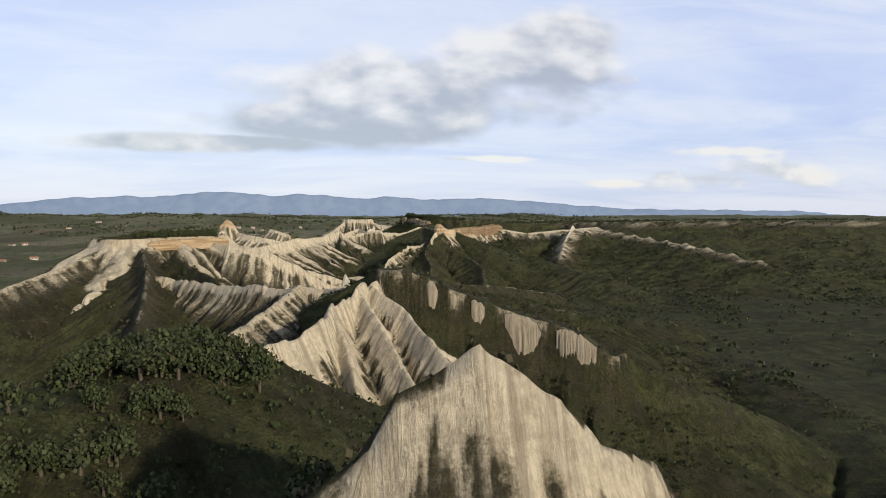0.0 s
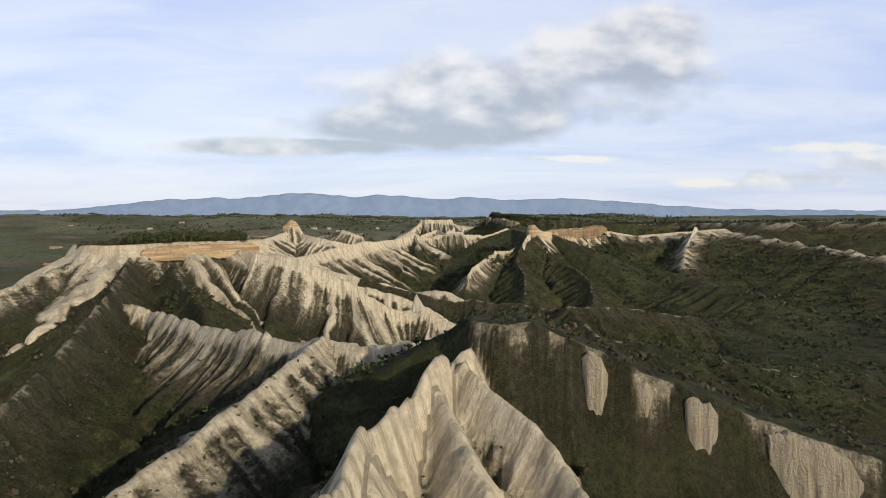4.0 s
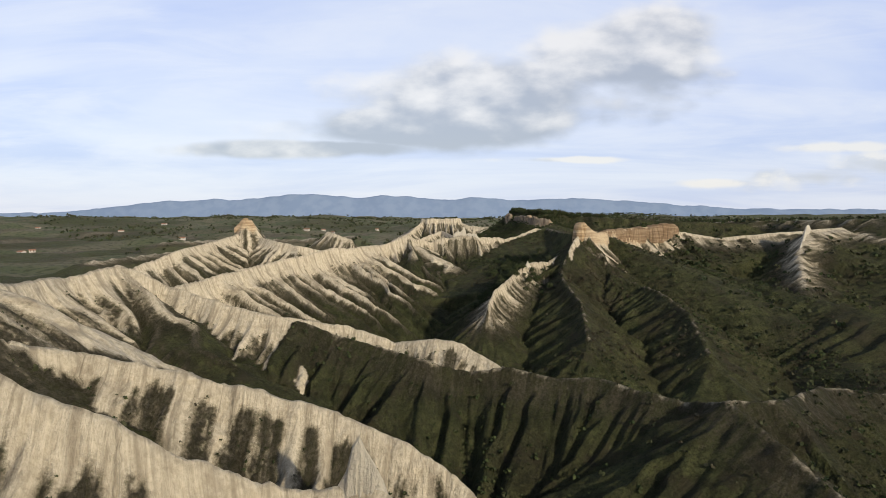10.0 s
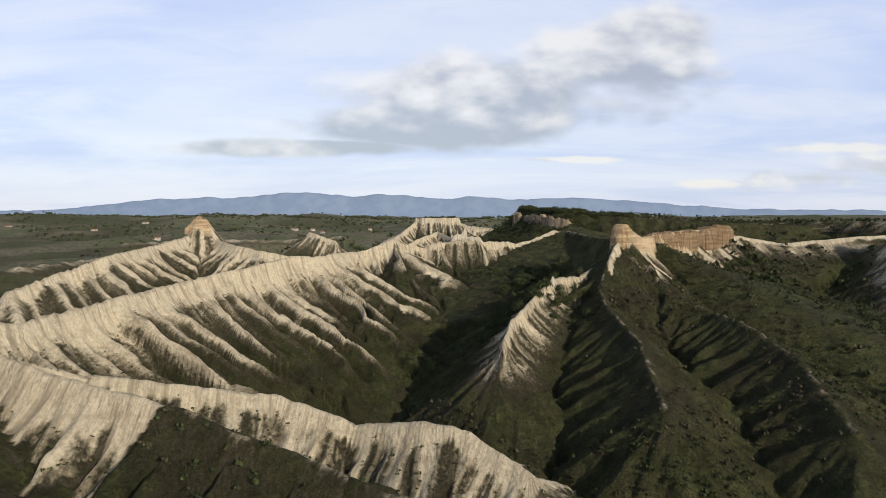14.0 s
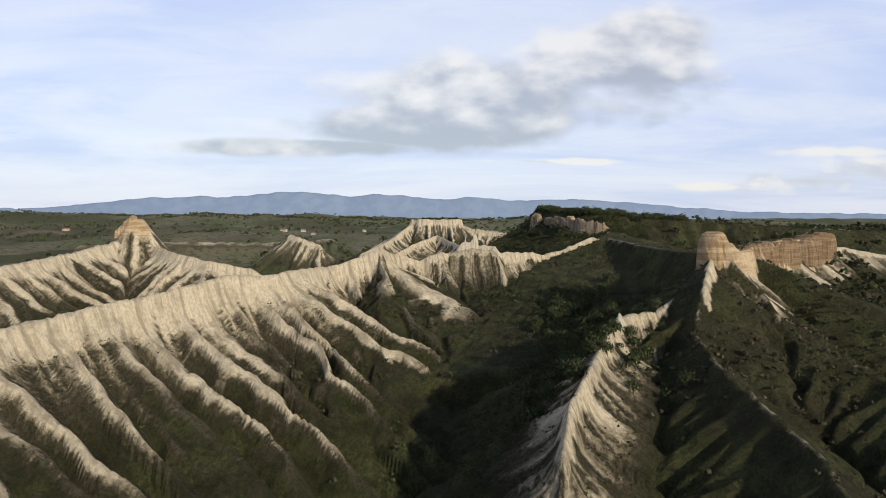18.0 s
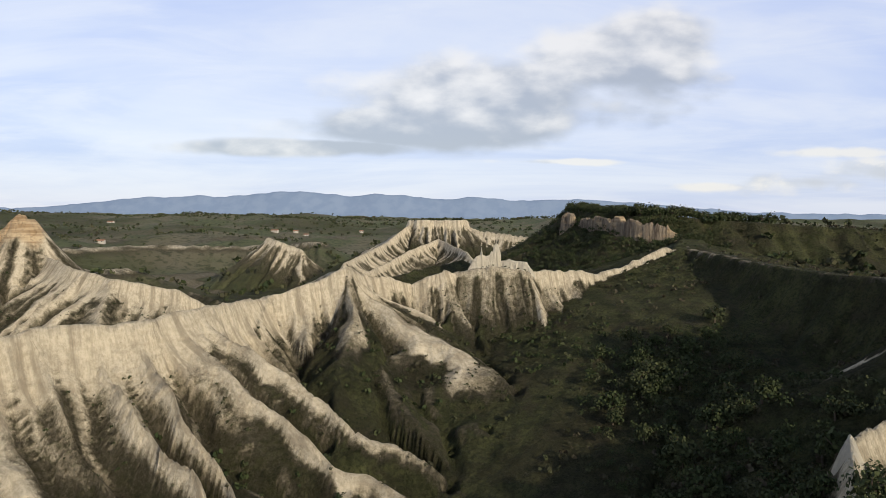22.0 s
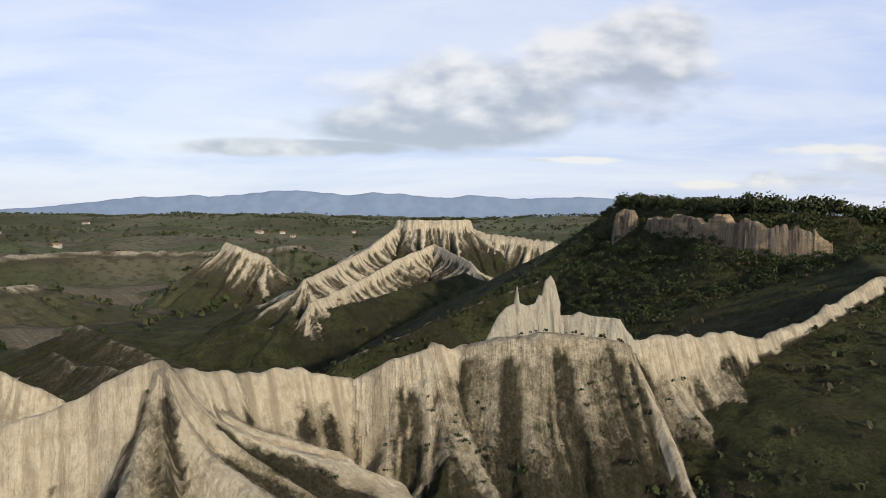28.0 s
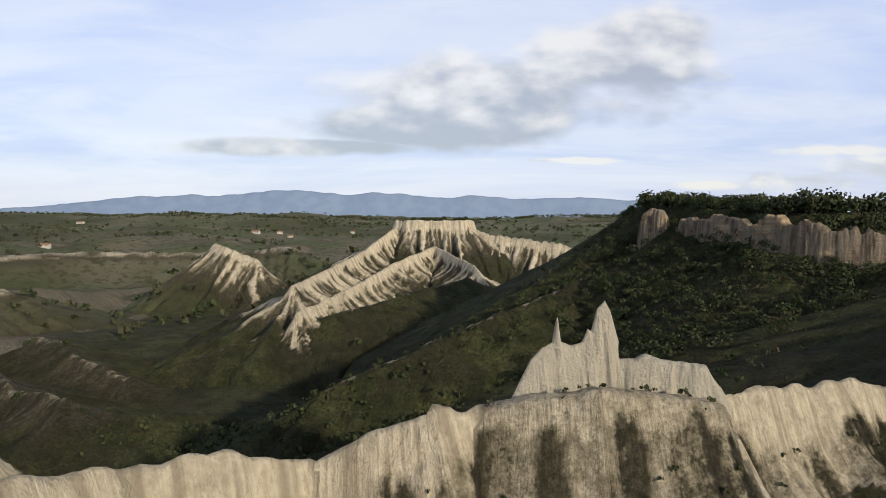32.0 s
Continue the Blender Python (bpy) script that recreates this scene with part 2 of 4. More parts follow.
# fin ridge
ridge([(-76, 256, -10), (-62, 246, -11.5), (-46, 245, -13.8), (-38, 245, -18), (-29, 246, -22), (-24, 249, -26.8), (-18, 253, -31), (-13, 255, -32.4), (-8, 255, -31.5), (-3, 253, -33.4), (1, 253, -35), (11, 249, -38.4), (20, 246, -41), (31, 235, -44), (48, 220, -52)], cliff=(4.5, 2.6), bare=4, rib=2.4, jag=.6, slope=.72)
ridge([(-62, 262, -15), (-48, 272, -21), (-37, 274, -24.2), (-30, 275, -26), (-21, 275, -28.3), (-14, 275, -30), (-6, 274, -33.5), (2, 272, -38), (14, 266, -45)], cliff=(3, 2.4), bare=2.6, rib=2.2, jag=.6, slope=.72)
# long rib ridge across the valley
ridge([(-90, 270, -11), (-97, 310, -16), (-97, 345, -17), (-90, 361, -15), (-80, 365, -21), (-64, 360, -25), (-52, 358, -28), (-40, 356.5, -30.4)], cliff=(3.4, 2.4), bare=11, rib=2.2, jag=.5, slope=.66)
ridge([(-40, 356.5, -30.4), (-27, 353, -34), (-19, 351, -36), (-6, 343, -38), (7, 341, -41), (15, 340, -39.4), (27, 335, -41), (37, 331, -40), (45, 322, -41), (52, 315, -41), (56, 308, -38.6), (68, 310, -39.2), (90, 334, -43), (130, 345, -50)], cliff=(1.6, 2), bare=.9, rib=1.8, jag=.5, slope=.66)
ridge([(-60, 372, -30), (-30, 380, -36), (-15, 378, -40.5), (-3, 374, -38.8), (6, 372, -40), (16, 366, -45)], cliff=(2.5, 2), bare=3.5, rib=1.6, slope=.6)
ridge([(56, 308, -38.6), (62, 286, -46), (70, 260, -54)], cliff=(1, 2), bare=0.9, rib=1, slope=.55)
# the great bowl
ridge([(-90, 361, -15), (-100, 385, -22), (-112, 405, -26), (-104, 416, -28), (-95, 440, -25), (-84, 465, -22.5), (-68, 488, -19), (-58, 503, -16.6), (-47, 514, -16.6), (-43, 523, -16.2), (-36, 541, -16.2), (-27, 545, -13.5), (-21, 548, -10.8)], cliff=(6.5, 3.4), bare=5, rib=3.2, jag=.5, slope=.5, east=dict(bare=14), reach=120)
ridge([(-21, 548, -10.8), (-17.7, 555, -14), (-14, 558, -14.3), (-8.6, 562, -16), (-1, 563, -13.3), (6, 567, -13.6)], cliff=(6.5, 3.4), bare=5, rib=3.2, jag=.7, slope=.6, east=dict(bare=2.3), reach=100)
ridge([(6, 567, -13.6), (15, 570, -13), (21, 568, -13), (29, 571, -13.5), (39, 575, -13.7), (50, 580, -11), (57, 583, -8), (67, 588, -7.8), (77, 610, -6)], cliff=(5.5, 1.6), bare=1.7, rib=2.4, jag=.9, slope=.6)
ridge([(20, 567, -13.4), (21.5, 559, -20), (22, 549, -27), (19, 533, -35)], cliff=(1.2, .8), bare=1.6, rib=1.2, slope=1.25)
# eastern rim of the bowl, a meadow behind it
ridge([(67, 588, -7.8), (70, 572, -9.0), (73, 554, -10.4), (77, 535, -11.0), (82, 516, -10)], flat=2, cliff=(.5, 4), bare=.2, rib=.8, slope=.42, jag=.3, east=dict(slope=.95, cliff=(5, 4), bare=.6), reach=110)
# mound below the spires
ridge([(3, 565.2, -13.4), (7, 564.6, -12.2), (10.5, 564.4, -11.8), (14, 564.8, -12.2), (19, 565.4, -13.2)], flat=.6, cliff=(6, 3), bare=1.35, rib=2.0, slope=.8, jag=.3, reach=40)
# ochre knob and its ridge
ridge([(-185, 525, -32), (-160, 560, -19), (-148, 598, -13.5), (-141, 620, -9), (-130, 617, -13), (-114, 604, -16), (-100, 600, -18.6), (-82, 605, -22.5), (-68, 611, -33)], cliff=(4, 3), bare=10, rib=2.6, slope=.62)
ridge([(-142, 620, -1.0), (-138, 621, -1.2)], flat=1.2, cliff=(8, 5), slope=.95, bare=7.5, rib=.7, gold=.9, jag=.3, reach=40)
# far bluff, the butte with trees on top
ridge([(-134, 880, -13), (-126, 874, -15), (-105, 868, -22)], cliff=(4, 3), bare=5, rib=2.4, slope=.8)
ridge([(-51, 728, -22), (-44, 780, -18), (-36, 810, -13), (-25, 840, -3)], cliff=(5, 2.5), bare=2.8, rib=2.0, slope=.55)
ridge([(-18, 850, .4), (8, 851, .6)], flat=8, cliff=(6, 1.5), bare=5, rib=2.4, slope=.62)
ridge([(14, 848, -3), (24, 842, -6.5), (58, 830, -10.5), (80, 826, -16)], cliff=(5, 2), bare=5, rib=2, slope=.6)
ridge([(-46, 712, -29), (-32, 760, -24), (-21, 790, -18), (-4, 820, -12), (4, 802, -15), (13, 780, -18.5), (18, 765, -25)], cliff=(4.5, 2), bare=2.7, rib=2.0, slope=.6)
ridge([(-80, 690, -42), (-50, 712, -34), (-15, 735, -26), (10, 760, -22)], cliff=(1, 2), bare=0.6, rib=1, slope=.4)
ridge([(-20, 620, -28), (9, 635, -17.5), (26, 655, -15), (38, 672, -10.5), (48, 690, -5)], cliff=(1, 2), bare=.5, rib=1.2, slope=.5)
# wooded mesa with the column wall
ridge([(68, 694, 4.2), (75, 668, 3.4), (80, 650, 1.8), (100, 645, 0), (150, 640, -3), (220, 650, -6)], flat=15, cliff=(3, 4), bare=.2, rib=1.0, slope=.6, gold=.2, jag=.2)
ridge([(67, 588, -7.8), (77, 610, -6), (95, 602, -11), (135, 592, -17)], flat=3, cliff=(.5, 2), bare=.2, rib=.6, slope=.35)
# tuff-capped cliff, its cone and spurs, the shard ridge
ridge([(71, 499, -7), (77, 505, -9.6), (84, 513, -8.4), (100, 532, -7.6), (138, 564, -6.6)], flat=3.2, cliff=(7, 1), bare=4, rib=1.2, slope=.8, gold=.75, jag=.5)
ridge([(67, 495, -11), (61, 485, -15.8), (55, 474, -26), (52, 455, -29), (54, 428, -35), (50, 398, -44)], cliff=(1.4, 1.2), bare=.75, rib=1.5, slope=.7)
ridge([(68.5, 497, -9.6), (64, 489, -12.4), (60, 482, -17.6)], cliff=(5, 3), bare=7, rib=1.8, slope=1.1, jag=.4, reach=40)
ridge([(72, 495, -11), (77, 490, -18), (78, 475, -28.5), (87, 465, -31.4), (92, 450, -33.4), (95, 425, -39), (90, 395, -48)], cliff=(1.4, 1.4), bare=.7, rib=1.5, slope=.6)
ridge([(18, 432, -36), (21, 442, -32), (31, 462, -27), (40, 479, -23), (51, 487, -23), (62, 492, -17)], cliff=(3.2, 1.2), bare=1.5, rib=1.5, slope=.75, jag=.6)
# eastern rim with its lone spire
ridge([(138, 564, -9), (170, 570, -14), (250, 575, -8), (225, 556, -11), (213, 548, -8), (200, 535, -20), (188, 510, -32)], cliff=(2, 2), bare=2, rib=1.5, slope=.55)
ridge([(235, 780, -6), (262, 665, -4), (305, 600, -3), (420, 560, -2), (700, 500, -1)], flat=40, cliff=(4, 6), bare=1.2, rib=1, slope=.45, reach=200)
ridge([(250, 575, -10), (300, 480, -22), (330, 420, -34)], cliff=(2, 3), bare=1.5, rib=1.5, slope=.45)
ridge([(120, 560, -20), (150, 480, -34), (190, 400, -46)], cliff=(0, 3), bare=0.3, rib=1.2, slope=.42)
ridge([(45, 175, -28), (110, 215, -44), (170, 260, -55)], cliff=(0, 3), bare=0.3, rib=1.2, slope=.42)
# western country
ridge([(-260, 640, -30), (-225, 700, -26), (-195, 790, -30)], cliff=(1, 2), bare=1.5, rib=2, slope=.4)
ridge([(-330, 900, -24), (-260, 960, -22), (-190, 1000, -24), (-120, 1010, -20)], cliff=(2, 3), bare=1.4, rib=2, slope=.45)
ridge([(-98, 655, -33), (-84, 640, -33), (-66, 628, -31)], cliff=(2, 2), bare=1.0, rib=1, slope=.4)
ridge([(-118, 700, -34), (-96, 684, -37), (-80, 676, -40)], cliff=(1.5, 2), bare=1.0, rib=1, slope=.4)


def floor_height(x, y):
    """Valley floors, rolling, climbing to the far country."""
    roll = layers(x, y, 90, 4, 3) - 0.5
    big = layers(x, y, 420, 3, 8) - 0.5
    z = -50 + (9 + 10 * step(-150, -260, x) + 8 * step(640, 760, y)) * roll + 14 * big - 16 * step(150, 100, np.abs(x)) * step(660, 600, y)
    z = z - 12 * step(60, 200, x) * (1 - step(350, 600, y))
    west = step(-130, -420, x)
    z = z + 8 * west
    out = step(820, 2300, y)
    z = z + out * (57 + 14 * big + 8 * roll) + np.clip(y - 2300, 0, None) * 0.006
    side = step(500, 1500, np.abs(x))
    z = z + side * (1 - out) * 42
    return z


FAN = 9.0  # crest length given to each radian of a bend, so that ribs fan out there


def along(pts, px, py):
    """Plan distance to a crest line, arc length and height there, and the side (1: right of it, -1: left, between them round its ends)."""
    best = np.full(px.shape, 1e9)
    arc, high, side = np.zeros(px.shape), np.zeros(px.shape), np.zeros(px.shape)
    run, bearing = 0.0, None
    for a, b in zip(pts[:-1], pts[1:]):
        ex, ey = b[0] - a[0], b[1] - a[1]
        ln = math.hypot(ex, ey)
        turned = 0.0 if bearing is None else abs((math.atan2(ey, ex) - bearing + math.pi) % (2 * math.pi) - math.pi)
        bearing = math.atan2(ey, ex)
        run += FAN * turned
        free = ((px - a[0]) * ex + (py - a[1]) * ey) / ln**2
        t = np.clip(free, 0, 1)
        dx, dy = px - a[0] - t * ex, py - a[1] - t * ey
        d = dx * dx + dy * dy
        m = d < best - 1e-5
        best[m] = d[m]
        cross = ey * dx - ex * dy
        fan = FAN * np.arctan2((free - t) * ln, np.abs(cross) / ln + 1e-6)
        arc[m], high[m] = (run + t * ln + fan)[m], (a[2] + t * (b[2] - a[2]))[m]
        side[m] = (cross / ln / (np.sqrt(d) + 1e-6))[m]
        run += ln
    return np.sqrt(best), arc, high, side


def ribbing(u, size, seed):
    """Evenly strewn ribs along u: 0 on a rib's edge to 1 in the gully beside it, and a random number for each rib."""
    i = np.floor(u / size)
    best, who = np.full(u.shape, 9.0), np.zeros(u.shape)
    for k in (-1, 0, 1):
        c = (i + k + 0.5 + 0.62 * (lattice(i + k, i * 0, seed) - 0.5)) * size
        t = np.abs(u - c) / (0.6 * size)
        m = t < best
        best[m], who[m] = t[m], lattice(i + k, i * 0 + 7, seed + 1)[m]
    return np.clip(best, 0, 1), who


def land(x, y):
    """The land by its ridges at plan points: height, distance below the crest, reach of naked clay, rib (0 edge, 1 gully), rib number, ochre share, level top, place along the crest, finer ribs."""
    z = floor_height(x, y)
    d_all, far_all = np.full_like(z, 60.0), np.full_like(z, 0.1)
    rib_all, id_all, ochre, top, arc = np.ones_like(z), np.zeros_like(z), np.zeros_like(z), np.zeros_like(z), x * 0.7 + y * 0.7
    fine_all = np.ones_like(z)
    for k, (pts, flat, cliff, slope, bare, rib, gold, jag, east, reach) in enumerate(RIDGES):
        lo, hi = pts[:, :2].min(0) - reach, pts[:, :2].max(0) + reach
        m = (x > lo[0]) & (x < hi[0]) & (y > lo[1]) & (y < hi[1])
        if not m.any():
            continue
        px, py = x[m], y[m]
        bend = layers(px, py, 18, 3, 40 + k) - 0.5
        d0, s, zc, side = along(pts, px, py)
        d = np.clip(d0 - flat * (0.85 + 0.3 * grain(s / 5, s * 0 + k, 5)), 0, None)
        d = np.sqrt(d * d + 0.2) - 0.447
        right = step(-0.5, 0.5, side)
        drop = (cliff[0] + (east.get("cliff", cliff)[0] - cliff[0]) * right) * (0.35 + 1.25 * layers(s, s * 0 + 3.1 * k, 9.0, 2, 11))
        width = cliff[1] + (east.get("cliff", cliff)[1] - cliff[1]) * right
        tilt = slope + (east.get("slope", slope) - slope) * right
        far = bare + (east.get("bare", bare) - bare) * right
        u = s + (3.0 * bend * np.minimum(d, 34) / 12 + 0.8 * (layers(px, py, 5, 2, 44) - 0.5) * np.minimum(d, 6) / 3) + 41.7 * k
        t1, id1 = ribbing(u, 8.0, 61 + k)
        t2, id2 = ribbing(u + 0.5 * (layers(px, py, 4, 2, 47) - 0.5), 3.1, 161 + k)
        size = (0.35 + 0.9 * id1) * step(0.2, 15, d) * (1 - 0.6 * step(35, 80, d))
        ribs = 1.75 * rib * size * ((1 - t1) ** 1.5 - 0.30)
        ribs = ribs + 0.42 * rib * (0.4 + id2) * step(0.3, 5, d) * (1 - 0.75 * step(10, 32, d)) * ((1 - t2) ** 1.4 - 0.30)
        t3, id3 = ribbing(u + 0.3 * (layers(px, py, 2, 2, 48) - 0.5), 1.35, 261 + k)
        ribs = ribs + 0.16 * rib * (0.3 + id3) * step(0.2, 2.5, d) * (1 - step(8, 22, d)) * ((1 - t3) ** 1.2 - 0.35)
        crest = jag * ((layers(s, s * 0 + k, 5, 3, 71) - 0.5) * 2 + 0.7 * (grain(s / 1.4, s * 0 + k, 72) - 0.5)) * (1 - step(4, 14, d))
        fall = drop * (1 - np.exp(-d / width)) + tilt * d - 0.18 * tilt * np.clip(d - 18, 0, None)
        h = zc + crest - fall + ribs
        up = h > z[m]
        for arr, val in ((z, h), (d_all, d), (far_all, far), (rib_all, t1), (id_all, id1), (fine_all, np.minimum(t1 * 1.2, np.minimum(0.2 + t2, 0.35 + t3))), (ochre, gold * np.where(right > 0.5, 1.0, east.get("gold", 1.0)) * (1 - step(drop * 0.8, drop * 1.15 + .5, zc - h))), (top, step(0.3, 1.6, flat - d0) if flat > 3 else d * 0), (arc, u)):
            arr[m] = np.where(up, val, arr[m])
    return z, d_all, far_all, rib_all, id_all, ochre, top, arc, fine_all


def gullies(x, y, dx, dy, seed):
    """Ripples that run down the slope (dx, dy): value -1 to 1 and its gradient, in cells of size 1."""
    ix, iy = np.floor(x), np.floor(y)
    fx, fy = x - ix, y - iy
    px, py = -dy, dx
    val, gx_, gy_, wt = 0.0, 0.0, 0.0, 0.0
    for i in (-1, 0, 1):
        for j in (-1, 0, 1):
            cx = fx - i - 0.5 - 0.8 * (lattice(ix + i, iy + j, seed) - 0.5)
            cy = fy - j - 0.5 - 0.8 * (lattice(ix + i, iy + j, seed + 1) - 0.5)
            w = np.exp(-2.4 * (cx * cx + cy * cy))
            ph = 2 * math.pi * (cx * px + cy * py + lattice(ix + i, iy + j, seed + 2) * 0.35)
            sn = -np.sin(ph) * w
            val, gx_, gy_, wt = val + np.cos(ph) * w, gx_ + sn * px, gy_ + sn * py, wt + w
    return val / wt, gx_ / wt, gy_ / wt


def graded(parts):
    """Grid lines: (from, to, spacing) stretches, then growing spacing beyond both ends."""
    out = [np.arange(a, b, s) for a, b, s in parts]
    return np.concatenate(out)


def growing(start, end, first, ratio):
    vals, v, s = [], start, first
    while abs(v - start) < abs(end - start):
        v += math.copysign(s, end - start)
        s *= ratio
        vals.append(v)
    return np.array(vals)


gx = np.concatenate([growing(-160, -3600, 1.1, 1.06)[::-1], graded([(-160, -78, 1.1), (-78, -36, 0.7), (-36, 36, 0.40), (36, 80, 0.7), (80, 150, 1.1)]), growing(149, 3600, 1.1, 1.06)])
gy = np.concatenate([growing(-16, -1500, 0.8, 1.08)[::-1], graded([(-16, 35, 0.8), (35, 390, 0.56), (390, 535, 0.6), (535, 585, 0.32), (585, 645, 0.65), (645, 890, 1.3)]), growing(889.5, 4850, 1.4, 1.05)])
GX, GY = np.meshgrid(gx, gy)
FX, FY = GX.ravel(), GY.ravel()
GZ, GD, GF, GR, GI, GO, GT, GU, GE = land(FX, FY)

# rain gullies at four scales, each branching off the one before
sy_, sx_ = np.gradient(GZ.reshape(GX.shape), gy, gx)
sx_, sy_ = sx_.ravel(), sy_.ravel()
steep = np.hypot(sx_, sy_)
core = (FX > -175) & (FX < 240) & (FY > 30) & (FY < 900)
cx_, cy_, hx, hy = FX[core], FY[core], sx_[core].copy(), sy_[core].copy()
cut, rank = np.zeros(core.sum()), np.zeros(core.sum())
power = step(0.18, 0.8, steep[core]) * step(0.4, 4.5, GD[core]) * (1 - 0.8 * GT[core])
size, amp = 5.0, 0.30
for k in range(4):
    ln = np.hypot(hx, hy) + 0.05
    v, ax, ay = gullies(cx_ / size, cy_ / size, hx / ln, hy / ln, 500 + 9 * k)
    sharp = 1 - np.sqrt(np.clip((1 - v) / 2, 0, 1))
    local = power if k < 2 else step(0.18, 0.8, steep[core]) * step(0.2, 2.0, GD[core])
    cut += amp * local * (sharp - 0.38)
    rank += (0.40, 0.30, 0.20, 0.10)[k] * sharp
    hx, hy = hx + 1.6 * amp * local * ax / size * 2, hy + 1.6 * amp * local * ay / size * 2
    size, amp = size * 0.5, amp * 0.5
GZ[core] += cut
EDGE = np.full(len(GZ), 0.5)
EDGE[core] = 1 - np.clip((rank - 0.1) / 0.6, 0, 1)

def look_up(field, x, y):
    """A grid field at plan points."""
    f = field.reshape(GX.shape)
    i, j = np.clip(np.searchsorted(gx, x) - 1, 0, len(gx) - 2), np.clip(np.searchsorted(gy, y) - 1, 0, len(gy) - 2)
    u, v = (x - gx[i]) / (gx[i + 1] - gx[i]), (y - gy[j]) / (gy[j + 1] - gy[j])
    return (f[j, i] * (1 - u) + f[j, i + 1] * u) * (1 - v) + (f[j + 1, i] * (1 - u) + f[j + 1, i + 1] * u) * v


# rain wears the slopes: drops run down and cut branching gullies where they meet
CELL = 0.5
rx_, ry_ = np.arange(-176, 152, CELL), np.arange(37, 890, CELL)
RX, RY = np.meshgrid(rx_, ry_)
RZ = look_up(GZ, RX.ravel(), RY.ravel()).reshape(RX.shape)
first = RZ.copy()
RZ = RZ + 0.45 * (0.5 - np.abs(layers(RX, RY, 4.5, 3, 88, 0.6) - 0.5) * 2.4) * step(0.4, 0.9, np.hypot(*np.gradient(RZ, CELL)))
guard = look_up(step(0.0, 2.2, GD) * (1 - GT) * step(0.3, 1.2, GF + 0.6), RX.ravel(), RY.ravel()).reshape(RX.shape)
drops = np.random.default_rng(31)
rows_n, cols_n = RZ.shape


def soften(a, n):
    """Blur by n passes of a three-cell mean."""
    for _ in range(n):
        a = np.pad(a, 1, "edge")
        a = (a[:-2, 1:-1] + a[2:, 1:-1] + 2 * a[1:-1, 1:-1]) / 4
        a = np.pad(a, ((0, 0), (1, 1)), "edge")
        a = (a[:, :-2] + a[:, 2:] + 2 * a[:, 1:-1]) / 4
    return a


for turn_ in range(7):
    dy_, dx_ = np.gradient(RZ, CELL)
    sl_ = np.hypot(dx_, dy_)
    n = 190000
    px, py = drops.uniform(1, cols_n - 2, n), drops.uniform(1, rows_n - 2, n)
    vx, vy = np.zeros(n), np.zeros(n)
    flow = np.zeros(RZ.size)
    for k in range(64):
        at = py.astype(np.int64) * cols_n + px.astype(np.int64)
        ax, ay, st = dx_.ravel()[at], dy_.ravel()[at], sl_.ravel()[at]
        vx, vy = 0.45 * vx - ax, 0.45 * vy - ay
        ln = np.hypot(vx, vy) + 1e-6
        flow += np.bincount(at, weights=np.where(st > 0.12, 1.0, 0.0), minlength=RZ.size)
        px, py = np.clip(px + vx / ln, 1, cols_n - 2), np.clip(py + vy / ln, 1, rows_n - 2)
        vx, vy = vx / ln * np.minimum(ln, 1.2), vy / ln * np.minimum(ln, 1.2)
    flow = soften(flow.reshape(RZ.shape), 1)
    bite = 0.050 * np.sqrt(flow) * np.clip(sl_, 0, 1.3) * guard
    RZ = RZ - np.clip(bite, 0, 0.9)
    RZ = 0.92 * RZ + 0.08 * soften(RZ, 1)
worn = RZ - first
worn = worn - soften(worn[::4, ::4], 10).repeat(4, 0).repeat(4, 1)[:rows_n, :cols_n] * 0.75
convex = np.clip((RZ - soften(RZ, 10)) / 0.45, -1, 1)


def from_raster(a, x, y):
    i, j = np.clip((x - rx_[0]) / CELL, 0, cols_n - 1.001), np.clip((y - ry_[0]) / CELL, 0, rows_n - 1.001)
    i0, j0 = i.astype(np.int64), j.astype(np.int64)
    u, v = i - i0, j - j0
    return (a[j0, i0] * (1 - u) + a[j0, i0 + 1] * u) * (1 - v) + (a[j0 + 1, i0] * (1 - u) + a[j0 + 1, i0 + 1] * u) * v


inside = (FX > rx_[0]) & (FX < rx_[-1]) & (FY > ry_[0]) & (FY < ry_[-1])
fade = step(0, 12, np.minimum(np.minimum(FX - rx_[0], rx_[-1] - FX), np.minimum(FY - ry_[0], ry_[-1] - FY)))
GZ = GZ + np.where(inside, from_raster(worn, FX, FY) * fade, 0)
ridged = np.where(inside, from_raster(convex, FX, FY) * fade, 1 - 2 * EDGE)
# plants: none on the brow and along the edges of the ribs, thick in the gullies, on the slope's foot and the level tops
wander = 0.6 * layers(GU, GU * 0 + 5, 7.0, 2, 83) + 0.4 * layers(GU, GD * 0.06, 1.7, 2, 86)
mottle = layers(FX, FY, 2.4, 3, 82) - 0.5
brow_end = np.minimum(GF, 11) * (0.12 + 0.9 * np.clip(wander - 0.1, 0, 1)) * (0.30 + 1.25 * (1 - GE))
brow_end = brow_end + 0.5 * step(1.0, 1.6, GF)
brow = 1 - step(0.6, 1.7, (GD + 1.6 * mottle + 0.35 * step(1.5, 0.8, GF)) / np.maximum(brow_end, 0.2))
rib_end = (3 + np.minimum(GF, 9)) * (1.0 + 3.8 * GI)
thin = 0.22 - 0.10 * step(0.3, 1.0, GD / np.maximum(rib_end, 0.5))
edges = step(thin + 0.12, thin - 0.02, GR + 0.22 * mottle) * (1 - step(0.8, 1.3, GD / np.maximum(rib_end, 0.5))) * step(1.6, 2.6, GF)
